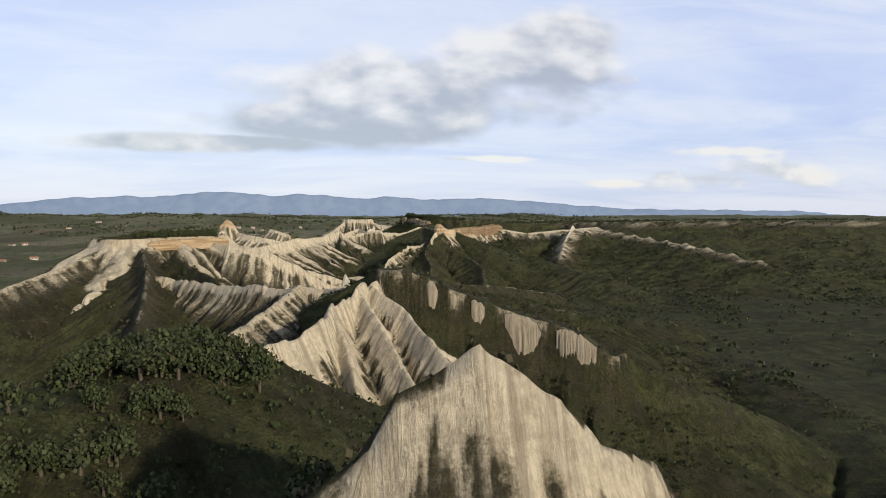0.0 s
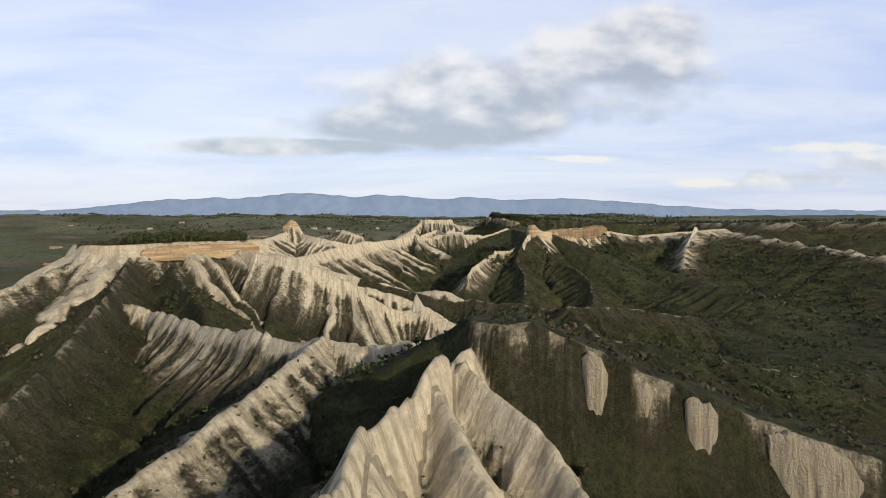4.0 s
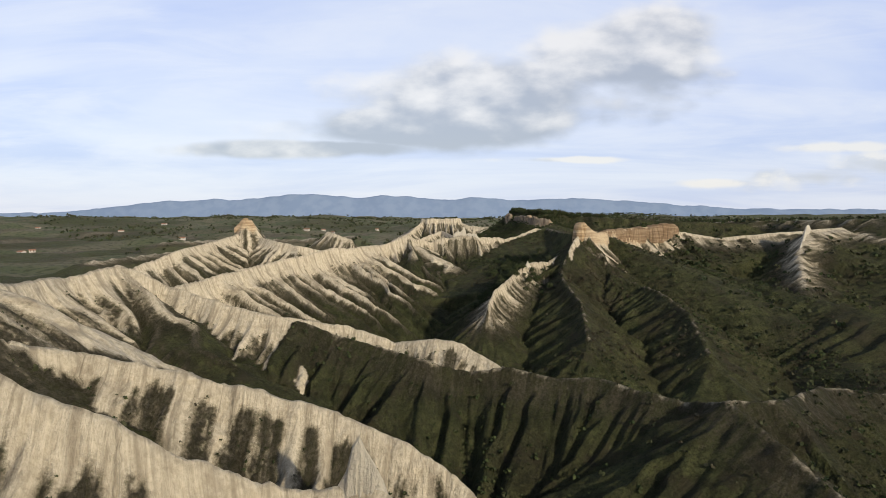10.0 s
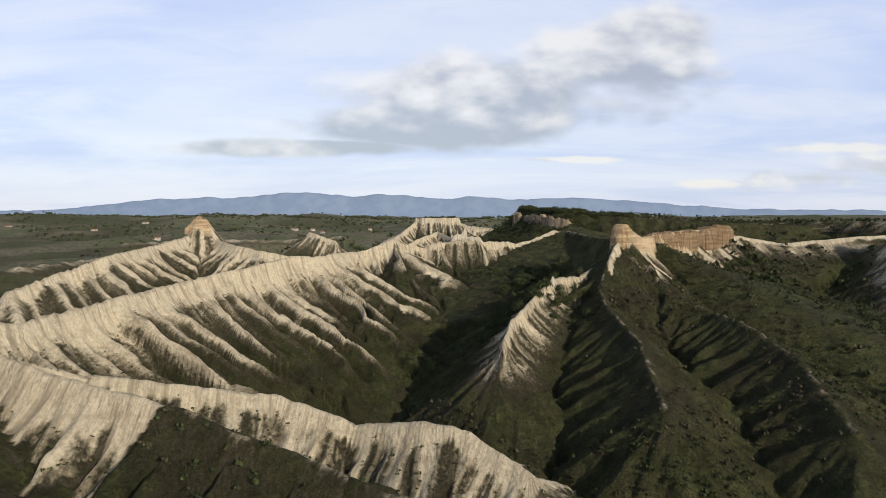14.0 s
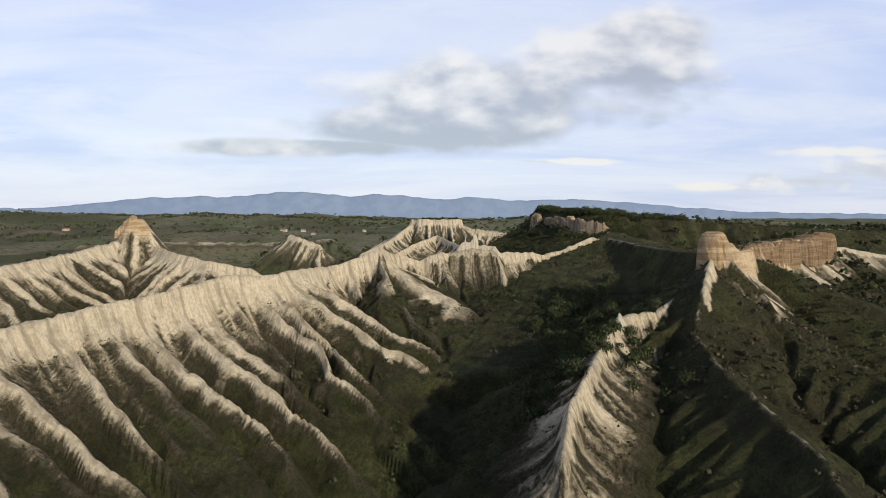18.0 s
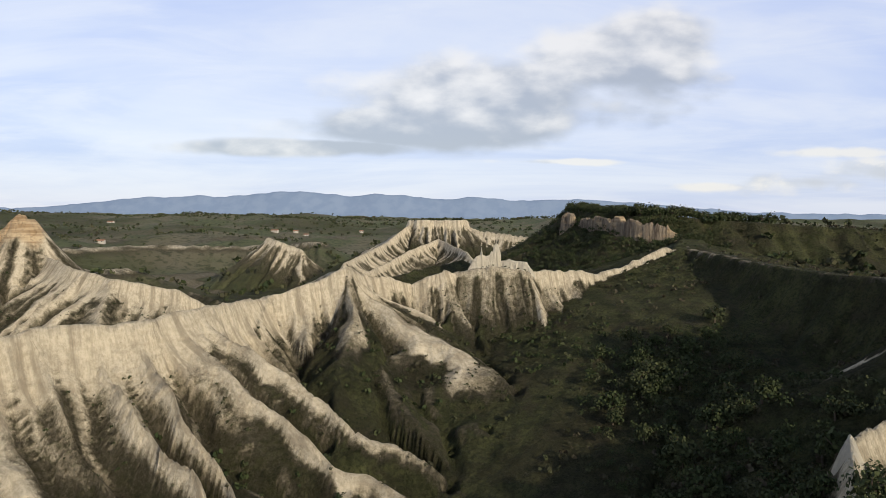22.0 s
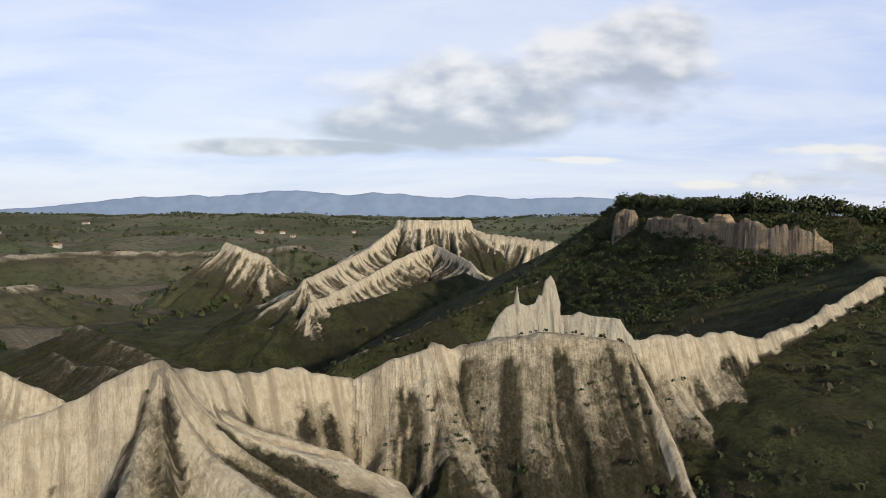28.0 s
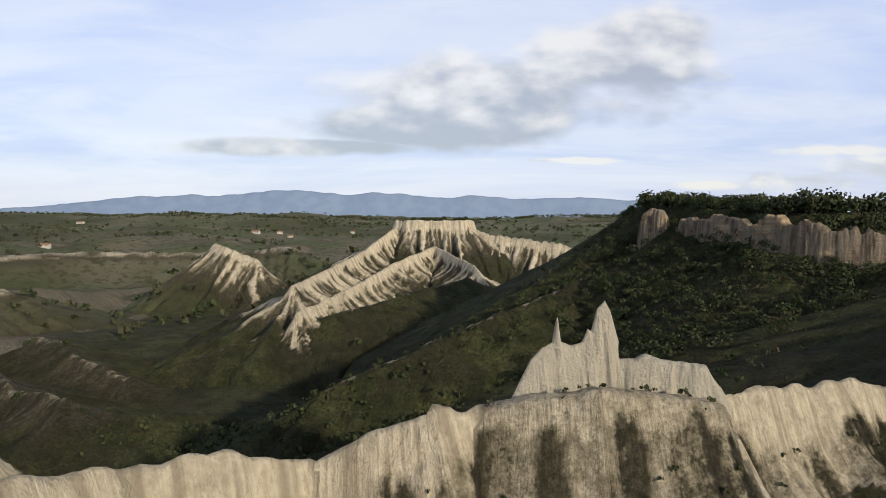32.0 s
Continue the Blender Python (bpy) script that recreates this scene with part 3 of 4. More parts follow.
worn_edges = step(0.15, 0.7, ridged + mottle) * (1 - step(1.5, 4.5, GD / np.maximum(GF, 0.3))) * step(0.6, 2.0, GF)
dusty = (1 - step(1.0, 5.0, GD / (1.5 + np.minimum(GF, 5)))) * (0.4 + 1.2 * wander) * step(0.5, 1.5, GF)
GV = 0.86 - 0.74 * np.maximum(np.maximum(brow * (0.62 + 0.38 * step(0.8, 2.0, GF)), 0.95 * edges), np.maximum(0.5 * worn_edges, dusty * (0.38 + 0.34 * step(0.55, 0.28, GE + 0.3 * mottle))))
GV = np.where(GF > 0.3, GV, 0.85)
GV = np.maximum(GV, 0.95 * GT)
GV = np.where((GF < 0.2) & (FY > 560), GV * (1 - 0.45 * step(.60, .70, layers(FX, FY, 55, 5, 85)) * (FX < 150) * (FY < 1500)), GV)
GZ = GZ + 0.9 * (layers(FX, FY, 7, 3, 92) - 0.5) * GV * step(0.2, 2, GD)


def quads(nx, ny):
    i = np.arange(nx - 1)[None] + nx * np.arange(ny - 1)[:, None]
    i = i.ravel()
    return np.stack([i, i + 1, i + 1 + nx, i + nx], 1)


def mesh_from(name, verts, faces, smooth=True):
    """A mesh from arrays of points and of equal-sided faces."""
    me = bpy.data.meshes.new(name)
    n = faces.shape[1]
    me.vertices.add(len(verts)), me.loops.add(faces.size), me.polygons.add(len(faces))
    me.vertices.foreach_set("co", np.ascontiguousarray(verts, np.float32).ravel())
    me.loops.foreach_set("vertex_index", faces.astype(np.int32).ravel())
    me.polygons.foreach_set("loop_start", np.arange(0, faces.size, n, dtype=np.int32))
    me.polygons.foreach_set("use_smooth", np.full(len(faces), smooth))
    me.update(calc_edges=True)
    return me


def painted(me, name, values):
    me.attributes.new(name, "FLOAT", "POINT").data.foreach_set("value", values.astype(np.float32))


# ---- materials ----
def material(name, rough=0.9):
    mat = bpy.data.materials.new(name)
    mat.use_nodes = True
    N = Nodes(mat.node_tree)
    bsdf = mat.node_tree.nodes["Principled BSDF"]
    bsdf.inputs["Roughness"].default_value = rough
    bsdf.inputs["Specular IOR Level"].default_value = 0.15
    return mat, N, bsdf


def relief(N, bsdf, height, strength, distance):
    bump = N.add("ShaderNodeBump")
    bump.inputs["Strength"].default_value = strength
    bump.inputs["Distance"].default_value = distance
    N.put(bump.inputs["Height"], height)
    N.put(bsdf.inputs["Normal"], bump.outputs[0])


def clay_colour(N, pos, fall_line=None):
    """Pale grey-beige clay: streaks down the fall line, faint beds, crumbs."""
    streak = N.noise(N.scaled(pos, (1.0, 1.0, 0.10 if fall_line is None else 0.5)), 1.7, 9, 0.66)
    if fall_line is not None:
        streak = N.math("ADD", N.math("MULTIPLY", streak, 0.55), N.math("MULTIPLY", N.noise(fall_line, 1.6, 8, 0.66), 0.45))
    beds = N.noise(N.scaled(pos, (0.03, 0.03, 1.0)), 0.9, 4, 0.6)
    crumbs = N.noise(pos, 2.6, 6, 0.7)
    c = N.mix(N.ramp(streak, 0.38, 0.60), (0.47, 0.395, 0.27), (0.66, 0.57, 0.405))
    c = N.mix(N.math("MULTIPLY", N.ramp(beds, 0.5, 0.75), 0.3), c, (0.40, 0.32, 0.21))
    if fall_line is not None:
        runnel = N.noise(fall_line, 0.5, 6, 0.62)
        c = N.mix(N.math("MULTIPLY", N.ramp(runnel, 0.47, 0.62), 0.70), c, (0.27, 0.22, 0.148))
        stains = N.noise(pos, 0.35, 5, 0.65)
        c = N.mix(N.math("MULTIPLY", N.ramp(stains, 0.50, 0.68), 0.5), c, (0.29, 0.235, 0.16))
    c = N.mix(N.math("MULTIPLY", N.ramp(crumbs, 0.56, 0.72), 0.30), c, (0.20, 0.175, 0.125))
    return c, streak, crumbs


def ochre_colour(N, pos):
    beds = N.noise(N.scaled(pos, (0.06, 0.06, 1.0)), 1.1, 5, 0.6)
    spots = N.noise(pos, 1.4, 5, 0.65)
    c = N.mix(N.ramp(beds, 0.38, 0.62), (0.34, 0.225, 0.12), (0.56, 0.42, 0.25))
    return N.mix(N.math("MULTIPLY", N.ramp(spots, 0.52, 0.7), 0.75), c, (0.16, 0.115, 0.07))


land_mat, N, bsdf = material("badland ground", 0.95)
pos = N.add("ShaderNodeNewGeometry").outputs["Position"]
line = N.add("ShaderNodeCombineXYZ")
N.put(line.inputs[0], N.math("MULTIPLY", N.add("ShaderNodeAttribute", attribute_name="arc").outputs["Fac"], 1.1))
N.put(line.inputs[1], N.math("MULTIPLY", N.add("ShaderNodeAttribute", attribute_name="below").outputs["Fac"], 0.16))
clay, streak, crumbs = clay_colour(N, pos, line.outputs[0])
cap = N.add("ShaderNodeAttribute", attribute_name="ochre").outputs["Fac"]
cover = N.add("ShaderNodeAttribute", attribute_name="plants").outputs["Fac"]
bare_soil = N.mix(cap, clay, ochre_colour(N, pos))
hazed_farm = N.add("ShaderNodeAttribute", attribute_name="hazed_farmland").outputs["Fac"]
tuft = N.noise(pos, 1.7, 7, 0.68)
field = N.noise(pos, 0.045, 5, 0.6)
spread = N.noise(pos, 0.16, 5, 0.6)
grass = N.mix(N.ramp(spread, 0.36, 0.62), (0.058, 0.063, 0.024), (0.122, 0.126, 0.048))
grass = N.mix(N.math("MULTIPLY", N.ramp(field, 0.44, 0.62), 0.55), grass, (0.052, 0.040, 0.024))
grass = N.mix(N.math("MULTIPLY", N.ramp(tuft, 0.45, 0.62), 0.6), grass, (0.028, 0.031, 0.013))
bush = N.noise(N.scaled(pos, (1, 1, 0.6)), 0.33, 5, 0.7)
grass = N.mix(N.math("MULTIPLY", N.ramp(bush, 0.52, 0.62), 0.45), grass, (0.026, 0.028, 0.012))
grass = N.mix(N.math("MULTIPLY", N.ramp(N.noise(pos, 0.12, 6, 0.7), 0.52, 0.64), 0.5), grass, (0.088, 0.070, 0.042))
# open fields; their paler tone also stands in for distance haze
meadow = N.mix(N.ramp(N.noise(pos, 0.011, 3, 0.5), 0.42, 0.60), (0.150, 0.165, 0.080), (0.225, 0.200, 0.125))
meadow = N.mix(N.math("MULTIPLY", N.ramp(spread, 0.48, 0.62), 0.7), meadow, (0.070, 0.078, 0.040))
grass = N.mix(hazed_farm, grass, meadow)
# half-weathered clay with dry tufts between the pale brow and the green
rough_clay = N.mix(N.ramp(streak, 0.35, 0.65), (0.100, 0.083, 0.050), (0.235, 0.196, 0.128))
rough_clay = N.mix(N.math("MULTIPLY", N.ramp(N.noise(pos, 1.1, 7, 0.7), 0.48, 0.62), 0.7), rough_clay, (0.085, 0.080, 0.040))
edge = N.math("ADD", cover, N.math("MULTIPLY", N.math("SUBTRACT", N.noise(pos, 0.9, 8, 0.75), 0.5), 0.62))
edge = N.math("ADD", edge, N.math("MULTIPLY", N.math("SUBTRACT", N.noise(line.outputs[0], 0.55, 6, 0.7), 0.5), 0.30))
edge = N.math("ADD", edge, N.math("MULTIPLY", N.math("SUBTRACT", N.noise(pos, 3.4, 6, 0.75), 0.5), 0.45))
dull = N.ramp(edge, 0.14, 0.50)
green = N.ramp(edge, 0.46, 0.90)
soil = N.mix(N.math("MULTIPLY", dull, N.math("SUBTRACT", 1.0, N.math("MULTIPLY", cap, 0.8))), bare_soil, rough_clay)
N.put(bsdf.inputs["Base Color"], N.mix(green, soil, grass))
crags = N.add("ShaderNodeTexNoise", noise_type="RIDGED_MULTIFRACTAL")
N.put(crags.inputs["Vector"], pos)
for key, v in (("Scale", 0.42), ("Detail", 7.0), ("Roughness", 0.6)):
    crags.inputs[key].default_value = v
crag = N.math("MULTIPLY", crags.outputs[0], N.math("MULTIPLY", N.math("SUBTRACT", 1.0, green), 0.8))
relief(N, bsdf, N.math("ADD", N.math("ADD", crag, N.math("MULTIPLY", streak, 1.05)), N.math("ADD", N.math("MULTIPLY", crumbs, 0.2), N.math("MULTIPLY", N.math("MULTIPLY", N.math("ADD", tuft, N.math("MULTIPLY", bush, 1.6)), green), 1.6))), 1.0, 0.75)

ground = new("ground", mesh_from("ground", np.stack([GX.ravel(), GY.ravel(), GZ], 1), quads(len(gx), len(gy))))
painted(ground.data, "plants", GV)
painted(ground.data, "ochre", GO)
painted(ground.data, "arc", GU)
painted(ground.data, "below", GD)
painted(ground.data, "hazed_farmland", np.clip(step(-120, -210, FX) * step(120, 240, FY) + step(760, 1050, FY), 0, 1) * (1 - 0.6 * step(100, 300, FX) * (1 - step(900, 1500, FY))) * (0.35 + 0.65 * step(.36, .56, layers(FX, FY, 150, 3, 301))))
ground.data.materials.append(land_mat)
tagged(ground, "eroded clay badland valley with grassy gullies and bare pale ribs", "ground", kind="structure")

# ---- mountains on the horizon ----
hazed_mount_mat, N, bsdf = material("hazed mountain", 1.0)
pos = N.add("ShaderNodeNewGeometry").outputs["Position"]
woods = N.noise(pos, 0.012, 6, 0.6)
# air haze is painted in: bluish base colour plus a faint blue glow
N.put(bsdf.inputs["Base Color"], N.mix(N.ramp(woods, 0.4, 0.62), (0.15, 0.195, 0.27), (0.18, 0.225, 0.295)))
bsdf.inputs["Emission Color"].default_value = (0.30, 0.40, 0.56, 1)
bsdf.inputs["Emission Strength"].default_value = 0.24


def mountain(name, y, crest, thick, label):
    """A far range: crest as (bearing tangent, height tangent) knots, sloping down to both sides."""
    bx, bz = np.array(crest).T
    u = np.linspace(bx[0], bx[-1], 420)
    h = np.interp(u, bx, bz) * y
    k = np.exp(-np.linspace(-2, 2, 7) ** 2)
    h = np.convolve(np.pad(h, 3, "edge"), k / k.sum(), "valid")
    h = h + y * 0.0042 * (layers(u * 60, u * 0, 1.2, 4, 7) - 0.5)
    v = np.linspace(0, 1, 24)
    U, V = np.meshgrid(u, v)
    z = np.interp(V, (0, 0.5, 1), (0, 1, 0)) * (h[None] + 60) - 60
    z = z + 12 * (layers(U * y / 1.0, V * thick, 210, 4, 9) - 0.5) * np.sin(V * np.pi) * (1 - step(.40, .5, V) * (1 - step(.5, .6, V)))
    verts = np.stack([U * y, y + (V - 0.5) * thick, z], -1).reshape(-1, 3)
    ob = new(name, mesh_from(name, verts, quads(len(u), len(v))))
    ob.data.materials.append(hazed_mount_mat)
    return tagged(ob, label, "mountain", kind="structure")


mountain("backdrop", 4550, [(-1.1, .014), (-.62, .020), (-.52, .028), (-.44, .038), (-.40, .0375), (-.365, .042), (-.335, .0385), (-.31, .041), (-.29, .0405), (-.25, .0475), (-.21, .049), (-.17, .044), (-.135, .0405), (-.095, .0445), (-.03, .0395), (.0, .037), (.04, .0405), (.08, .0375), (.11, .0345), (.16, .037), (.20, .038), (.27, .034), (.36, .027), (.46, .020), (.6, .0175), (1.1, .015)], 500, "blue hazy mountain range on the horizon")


# ---- rock things ----
def rock_material(name, colour):
    mat, N, bsdf = material(name, 0.95)
    pos = N.add("ShaderNodeNewGeometry").outputs["Position"]
    if colour == "ochre":
        c = ochre_colour(N, pos)
        streak, crumbs = N.noise(N.scaled(pos, (1.0, 1.0, 0.25)), 1.1, 6, 0.65), N.noise(pos, 2.2, 6, 0.7)
    else:
        c, streak, crumbs = clay_colour(N, pos)
        if colour == "white":
            c = N.mix(0.55, c, (0.56, 0.52, 0.42))
        elif colour == "brown":
            c = N.mix(0.5, ochre_colour(N, pos), (0.17, 0.112, 0.075))
        elif colour == "grey":
            c = N.mix(0.6, c, (0.24, 0.195, 0.135))
        elif colour == "wall":
            # base darkened to put in the mesa wall's shade; vertical streaks are stains
            c = N.mix(0.72, c, (0.16, 0.115, 0.08))
            c = N.mix(N.math("MULTIPLY", N.ramp(N.noise(N.scaled(pos, (1, 1, 0.12)), 0.75, 6, 0.65), 0.46, 0.62), 0.75), c, (0.075, 0.055, 0.042))
            c = N.mix(N.math("MULTIPLY", N.ramp(N.noise(pos, 0.22, 4, 0.6), 0.48, 0.62), 0.8), c, ochre_colour(N, pos))
    N.put(bsdf.inputs["Base Color"], c)
    relief(N, bsdf, N.math("ADD", streak, N.math("MULTIPLY", crumbs, 0.8)), 1.0, 0.6)
    return mat


brown_rock = rock_material("brown tuff", "brown")
bank_rock = rock_material("weathered clay", "grey")
pale_rock, ochre_rock, wall_rock = rock_material("pale clay", "white"), rock_material("ochre tuff", "ochre"), rock_material("shaded stained clay wall", "wall")


def rock_wall(name, knots, mat, label, box=1.7, flute=0.35, step_len=0.16, rough=0.25, seed=1, sink=3.0, rings=18):
    """A standing blade or cliff of clay: knots of (x, y, foot, top, half width); box: how square its section is."""
    k = np.array(knots, float)
    run = np.r_[0, np.cumsum(np.hypot(*np.diff(k[:, :2], axis=0).T))]
    u = np.linspace(0, run[-1], max(12, int(run[-1] / step_len)))
    cx, cy, foot, top, half = (np.interp(u, run, c) for c in k.T)
    ux, uy = np.gradient(cx), np.gradient(cy)
    ln = np.hypot(ux, uy) + 1e-9
    nx, ny = uy / ln, -ux / ln
    half[[0, -1]] = 0.02
    top = top + rough * (layers(u, u * 0, 1.1, 3, seed) - 0.5) * 2
    v = np.linspace(-1, 1, 2 * rings + 1)
    v = np.sign(v) * np.abs(v) ** 0.8
    U, V = np.meshgrid(u, v)
    up = 1 - np.abs(V) ** box
    base = foot - sink
    z = base[None] + (top - base)[None] * up
    grooves = 1 + flute * ((1 - np.abs(2 * grain(U / 0.75, np.sign(V) * 3 + V * 0.6, seed + 5) - 1)) - 0.55) + 0.6 * flute * (grain(U / 0.28, V * 1.5 + np.sign(V) * 2, seed + 9) - 0.5)
    off = half[None] * np.sign(V) * np.abs(V) ** (1.0 if box < 3 else 0.45) * grooves
    X = cx[None] + nx[None] * off + 0.15 * (grain(U * 1.5, V * 4, seed + 3) - 0.5)
    Y = cy[None] + ny[None] * off + 0.15 * (grain(U * 1.5, V * 4 + 9, seed + 4) - 0.5)
    ob = new(name, mesh_from(name, np.stack([X, Y, z], -1).reshape(-1, 3), quads(len(u), len(v))))
    ob.data.materials.append(mat)
    return tagged(ob, label, "rock")


rock_wall("clay_ridge", [(3.2, 565.6, -14, -14.4, .5), (5, 566.2, -14.3, -12.8, 1.3), (6.4, 567, -14.5, -10.1, 1.7), (7.2, 567.3, -14.5, -9.3, 1.7), (8.05, 567.6, -14.5, -9.0, 1.5), (8.4, 567.7, -14.5, -7.0, 1.3), (8.75, 567.8, -14.5, -9.0, 1.5), (9.6, 568, -14.5, -9.3, 1.8), (10.4, 568.3, -14.5, -9.0, 1.9), (10.8, 568.4, -14.5, -8.1, 1.8), (11.2, 568.5, -14.5, -8.3, 1.8), (11.6, 568.6, -14.5, -6.6, 1.8), (12.2, 568.8, -14.5, -6.1, 1.8), (12.7, 568.8, -14.5, -7, 1.8), (13.3, 568.8, -14.5, -9.2, 1.7)], pale_rock, "pale fluted clay spires standing on the knife-edge crest", box=1.5, rough=.16, step_len=.07, seed=3, rings=26)
rock_wall("clay_wall", [(13, 568.8, -14.5, -10.6, 1.3), (14.6, 568.6, -14.5, -10.4, 1.6), (15.4, 568.5, -14.5, -10.1, 1.6), (17.5, 568.2, -14.5, -10.6, 1.5), (19.6, 567.8, -14.5, -10.9, 1.4), (20.4, 567.6, -15, -12.2, 1.1), (21.6, 567.5, -15, -14.2, .7)], pale_rock, "pale fluted clay wall on the crest beside the spires", box=2.6, rough=.2, step_len=.08, seed=13, rings=22)
rock_wall("clay_fin", [(-11, 255.2, -33, -33, .6), (-9.5, 255.1, -33, -30.4, 1.2), (-8.7, 255, -33, -27.4, 1.3), (-8.1, 255, -33, -26.4, 1.3), (-7.4, 254.9, -33, -27.6, 1.3), (-6.4, 254.6, -33.5, -29.2, 1.3), (-5.4, 254.3, -34, -31, 1.1), (-4.4, 254, -34.5, -34, .6)], pale_rock, "pale pointed clay fin on the ridge crest", seed=23, step_len=.1)
rock_wall("clay_shard", [(33, 465.5, -29, -27.4, .8), (36, 471.5, -27.5, -25.2, 1.6), (38.5, 476.2, -26, -23.8, 1.8), (39.7, 478.4, -25.5, -21.9, 1.7), (40.6, 479.4, -25.5, -23.4, 1.7), (44, 482, -25.5, -24.0, 1.5), (48, 485, -25.5, -23.4, 1.4), (51, 487, -25, -23.6, .8)], pale_rock, "pale jagged clay shard rising from a wooded ridge", seed=33, step_len=.12)
rock_wall("tuff_block", [(65.8, 494.2, -14, -8.5, 1.5), (66.8, 495.2, -14, -5.6, 3.0), (68.2, 497, -14, -4.0, 3.4), (69.6, 498.6, -14, -4.3, 3.6), (71.2, 500.2, -14, -6.0, 3.2), (72.6, 501.6, -14, -6.4, 2.8), (74, 503, -14, -9.5, 1.6)], ochre_rock, "ochre tuff block with crumbling edges on the cliff end", box=3.2, rough=1.3, flute=.3, seed=53, step_len=.14)
rock_wall("tuff_cliff", [(79, 506, -13, -10.2, 1.4), (84, 511, -13, -8.6, 2.2), (92, 520, -13, -7.9, 2.6), (101, 530, -13, -8.2, 2.6), (108, 536, -13, -7.0, 2.8), (115, 541, -13, -7.6, 2.8), (121, 546, -13, -6.4, 3), (128, 552, -13, -5.4, 3.2), (136, 559, -13, -5.6, 3.2), (141, 566, -13, -6.8, 2.4), (143, 570, -14, -11, 1)], brown_rock, "long ruddy and ochre tuff cliff under a grassy rim", box=4, rough=1.3, flute=.6, seed=63, step_len=.2)
rock_wall("ochre_edge", [(-91.5, 229, -10.6, -10.2, .6), (-90, 231, -10.3, -9.3, 1.2), (-87, 234, -10.3, -8.8, 1.4), (-83, 238.5, -10.3, -8.7, 1.4), (-76.5, 245.5, -10.3, -8.4, 1.4), (-70.5, 251.5, -10.3, -8.3, 1.4), (-66, 256, -10.3, -8.4, 1.2), (-64, 258.5, -10.3, -10, .6)], ochre_rock, "bright ochre sandstone edge of the shrubby plateau", box=5, rough=.35, flute=.12, seed=73, step_len=.25)
rock_wall("tuff_outcrop", [(-148, 618, -7, -6.4, 1.4), (-145.2, 618.8, -5.5, -3.8, 2.0), (-143.4, 619.2, -4.5, -2.0, 2.4), (-142.2, 619.4, -4, -.6, 2.2), (-140.6, 619.5, -3.5, .5, 2.0), (-138.9, 619.6, -3.5, .3, 2.0), (-138.2, 619.5, -3.5, -1.4, 2.1), (-136.6, 619.2, -4, -2.6, 1.6), (-135, 619, -5, -5, 1.0)], ochre_rock, "small layered ochre tuff knob on a clay ridge", box=2.6, rough=.5, flute=.3, seed=83, step_len=.14)
rock_wall("clay_column", [(47.6, 671, -5, -2, .8), (48.6, 669.5, -5, 2.2, 1.8), (50, 668, -5, 3.4, 2.2), (51.5, 666.5, -5, 3.0, 2), (52.6, 665.5, -5, .4, 1)], wall_rock, "tall yellowish clay column at the end of a cliff", box=3, rough=.4, seed=93, step_len=.12)
rock_wall("clay_cliff", [(53.4, 663, -5, -1.4, .8), (54.6, 660, -5, 1.0, 1.2), (56, 656.5, -5, .5, 1.3), (57.4, 652.5, -5, 1.5, 1.3), (58.8, 648.5, -5.4, .8, 1.2), (60.2, 644.5, -6, .2, 1.2), (61.5, 641, -6, -.4, 1)], wall_rock, "dark recessed clay cliff under a wooded rim", box=5, rough=1.0, flute=.12, seed=103, step_len=.14, sink=2.0)
rock_wall("clay_cliff", [(59.6, 640, -7.5, -2.6, .8), (60.4, 638, -7.6, 1.0, 1.5), (61.8, 635, -7.4, .8, 1.7), (63.4, 632, -7, .1, 1.6), (65.6, 629.5, -7, -.3, 1.7), (68, 627, -7, -1.0, 1.6), (71, 625, -7, -1.2, 1.5), (74, 623.5, -7, -2.2, 1.4), (77, 622, -7, -4.4, 1)], wall_rock, "stained grey and ochre clay buttress under a wooded rim", box=4, rough=1.1, flute=.14, seed=107, step_len=.14, sink=2.0)
rock_wall("clay_spire", [(201, 536, -20, -19, 1), (207, 543, -17, -13, 2.2), (211, 547, -15, -6.6, 2.6), (213.4, 549, -15, -6.0, 2.4), (216, 551, -15, -10, 2), (221, 554, -15, -13, 1)], pale_rock, "lone pale clay spire on a dark wooded slope", seed=113, step_len=.3)
for knots, seed in (([(17.2, 114.8, -22, -17.6, .5), (18, 114.6, -22, -16.6, 1.1), (19.4, 114.3, -23, -16.9, 1.0), (20.2, 114.2, -24, -19, .5)], 123), ([(23.6, 113.9, -25, -20.4, .4), (24.6, 113.8, -26, -19.8, .8), (25.6, 113.6, -26, -21, .4)], 124), ([(29, 113.1, -27, -22.2, .5), (30, 113, -28, -21.6, 1.2), (31.8, 112.8, -28, -22.3, 1.2), (32.8, 112.7, -29, -24, .5)], 125)):
    rock_wall("clay_pillar", knots, bank_rock, "pale clay pillar standing in a cut bank", box=2.4, rough=.6, flute=.22, seed=seed, step_len=.12)
rock_wall("clay_bastion", [(38, 111.6, -32, -25.8, 1), (40, 111.3, -33, -25.2, 2.0), (43, 110.8, -33, -25.8, 2.2), (45.6, 110, -34, -27.4, 1.7), (48.5, 109, -34, -29.5, 1)], bank_rock, "smooth pale clay bastion with a flat top", box=2.4, rough=.6, flute=.22, seed=133, step_len=.12)
rock_wall("clay_bastion", [(51, 107.4, -36, -29.4, 1), (53, 106.8, -36, -28.8, 1.9), (56.5, 105.6, -37, -30.2, 1.8), (61, 103.8, -38, -33.5, 1)], bank_rock, "grey clay bastion with a sloping top", box=2.4, rough=.6, flute=.22, seed=143, step_len=.12)

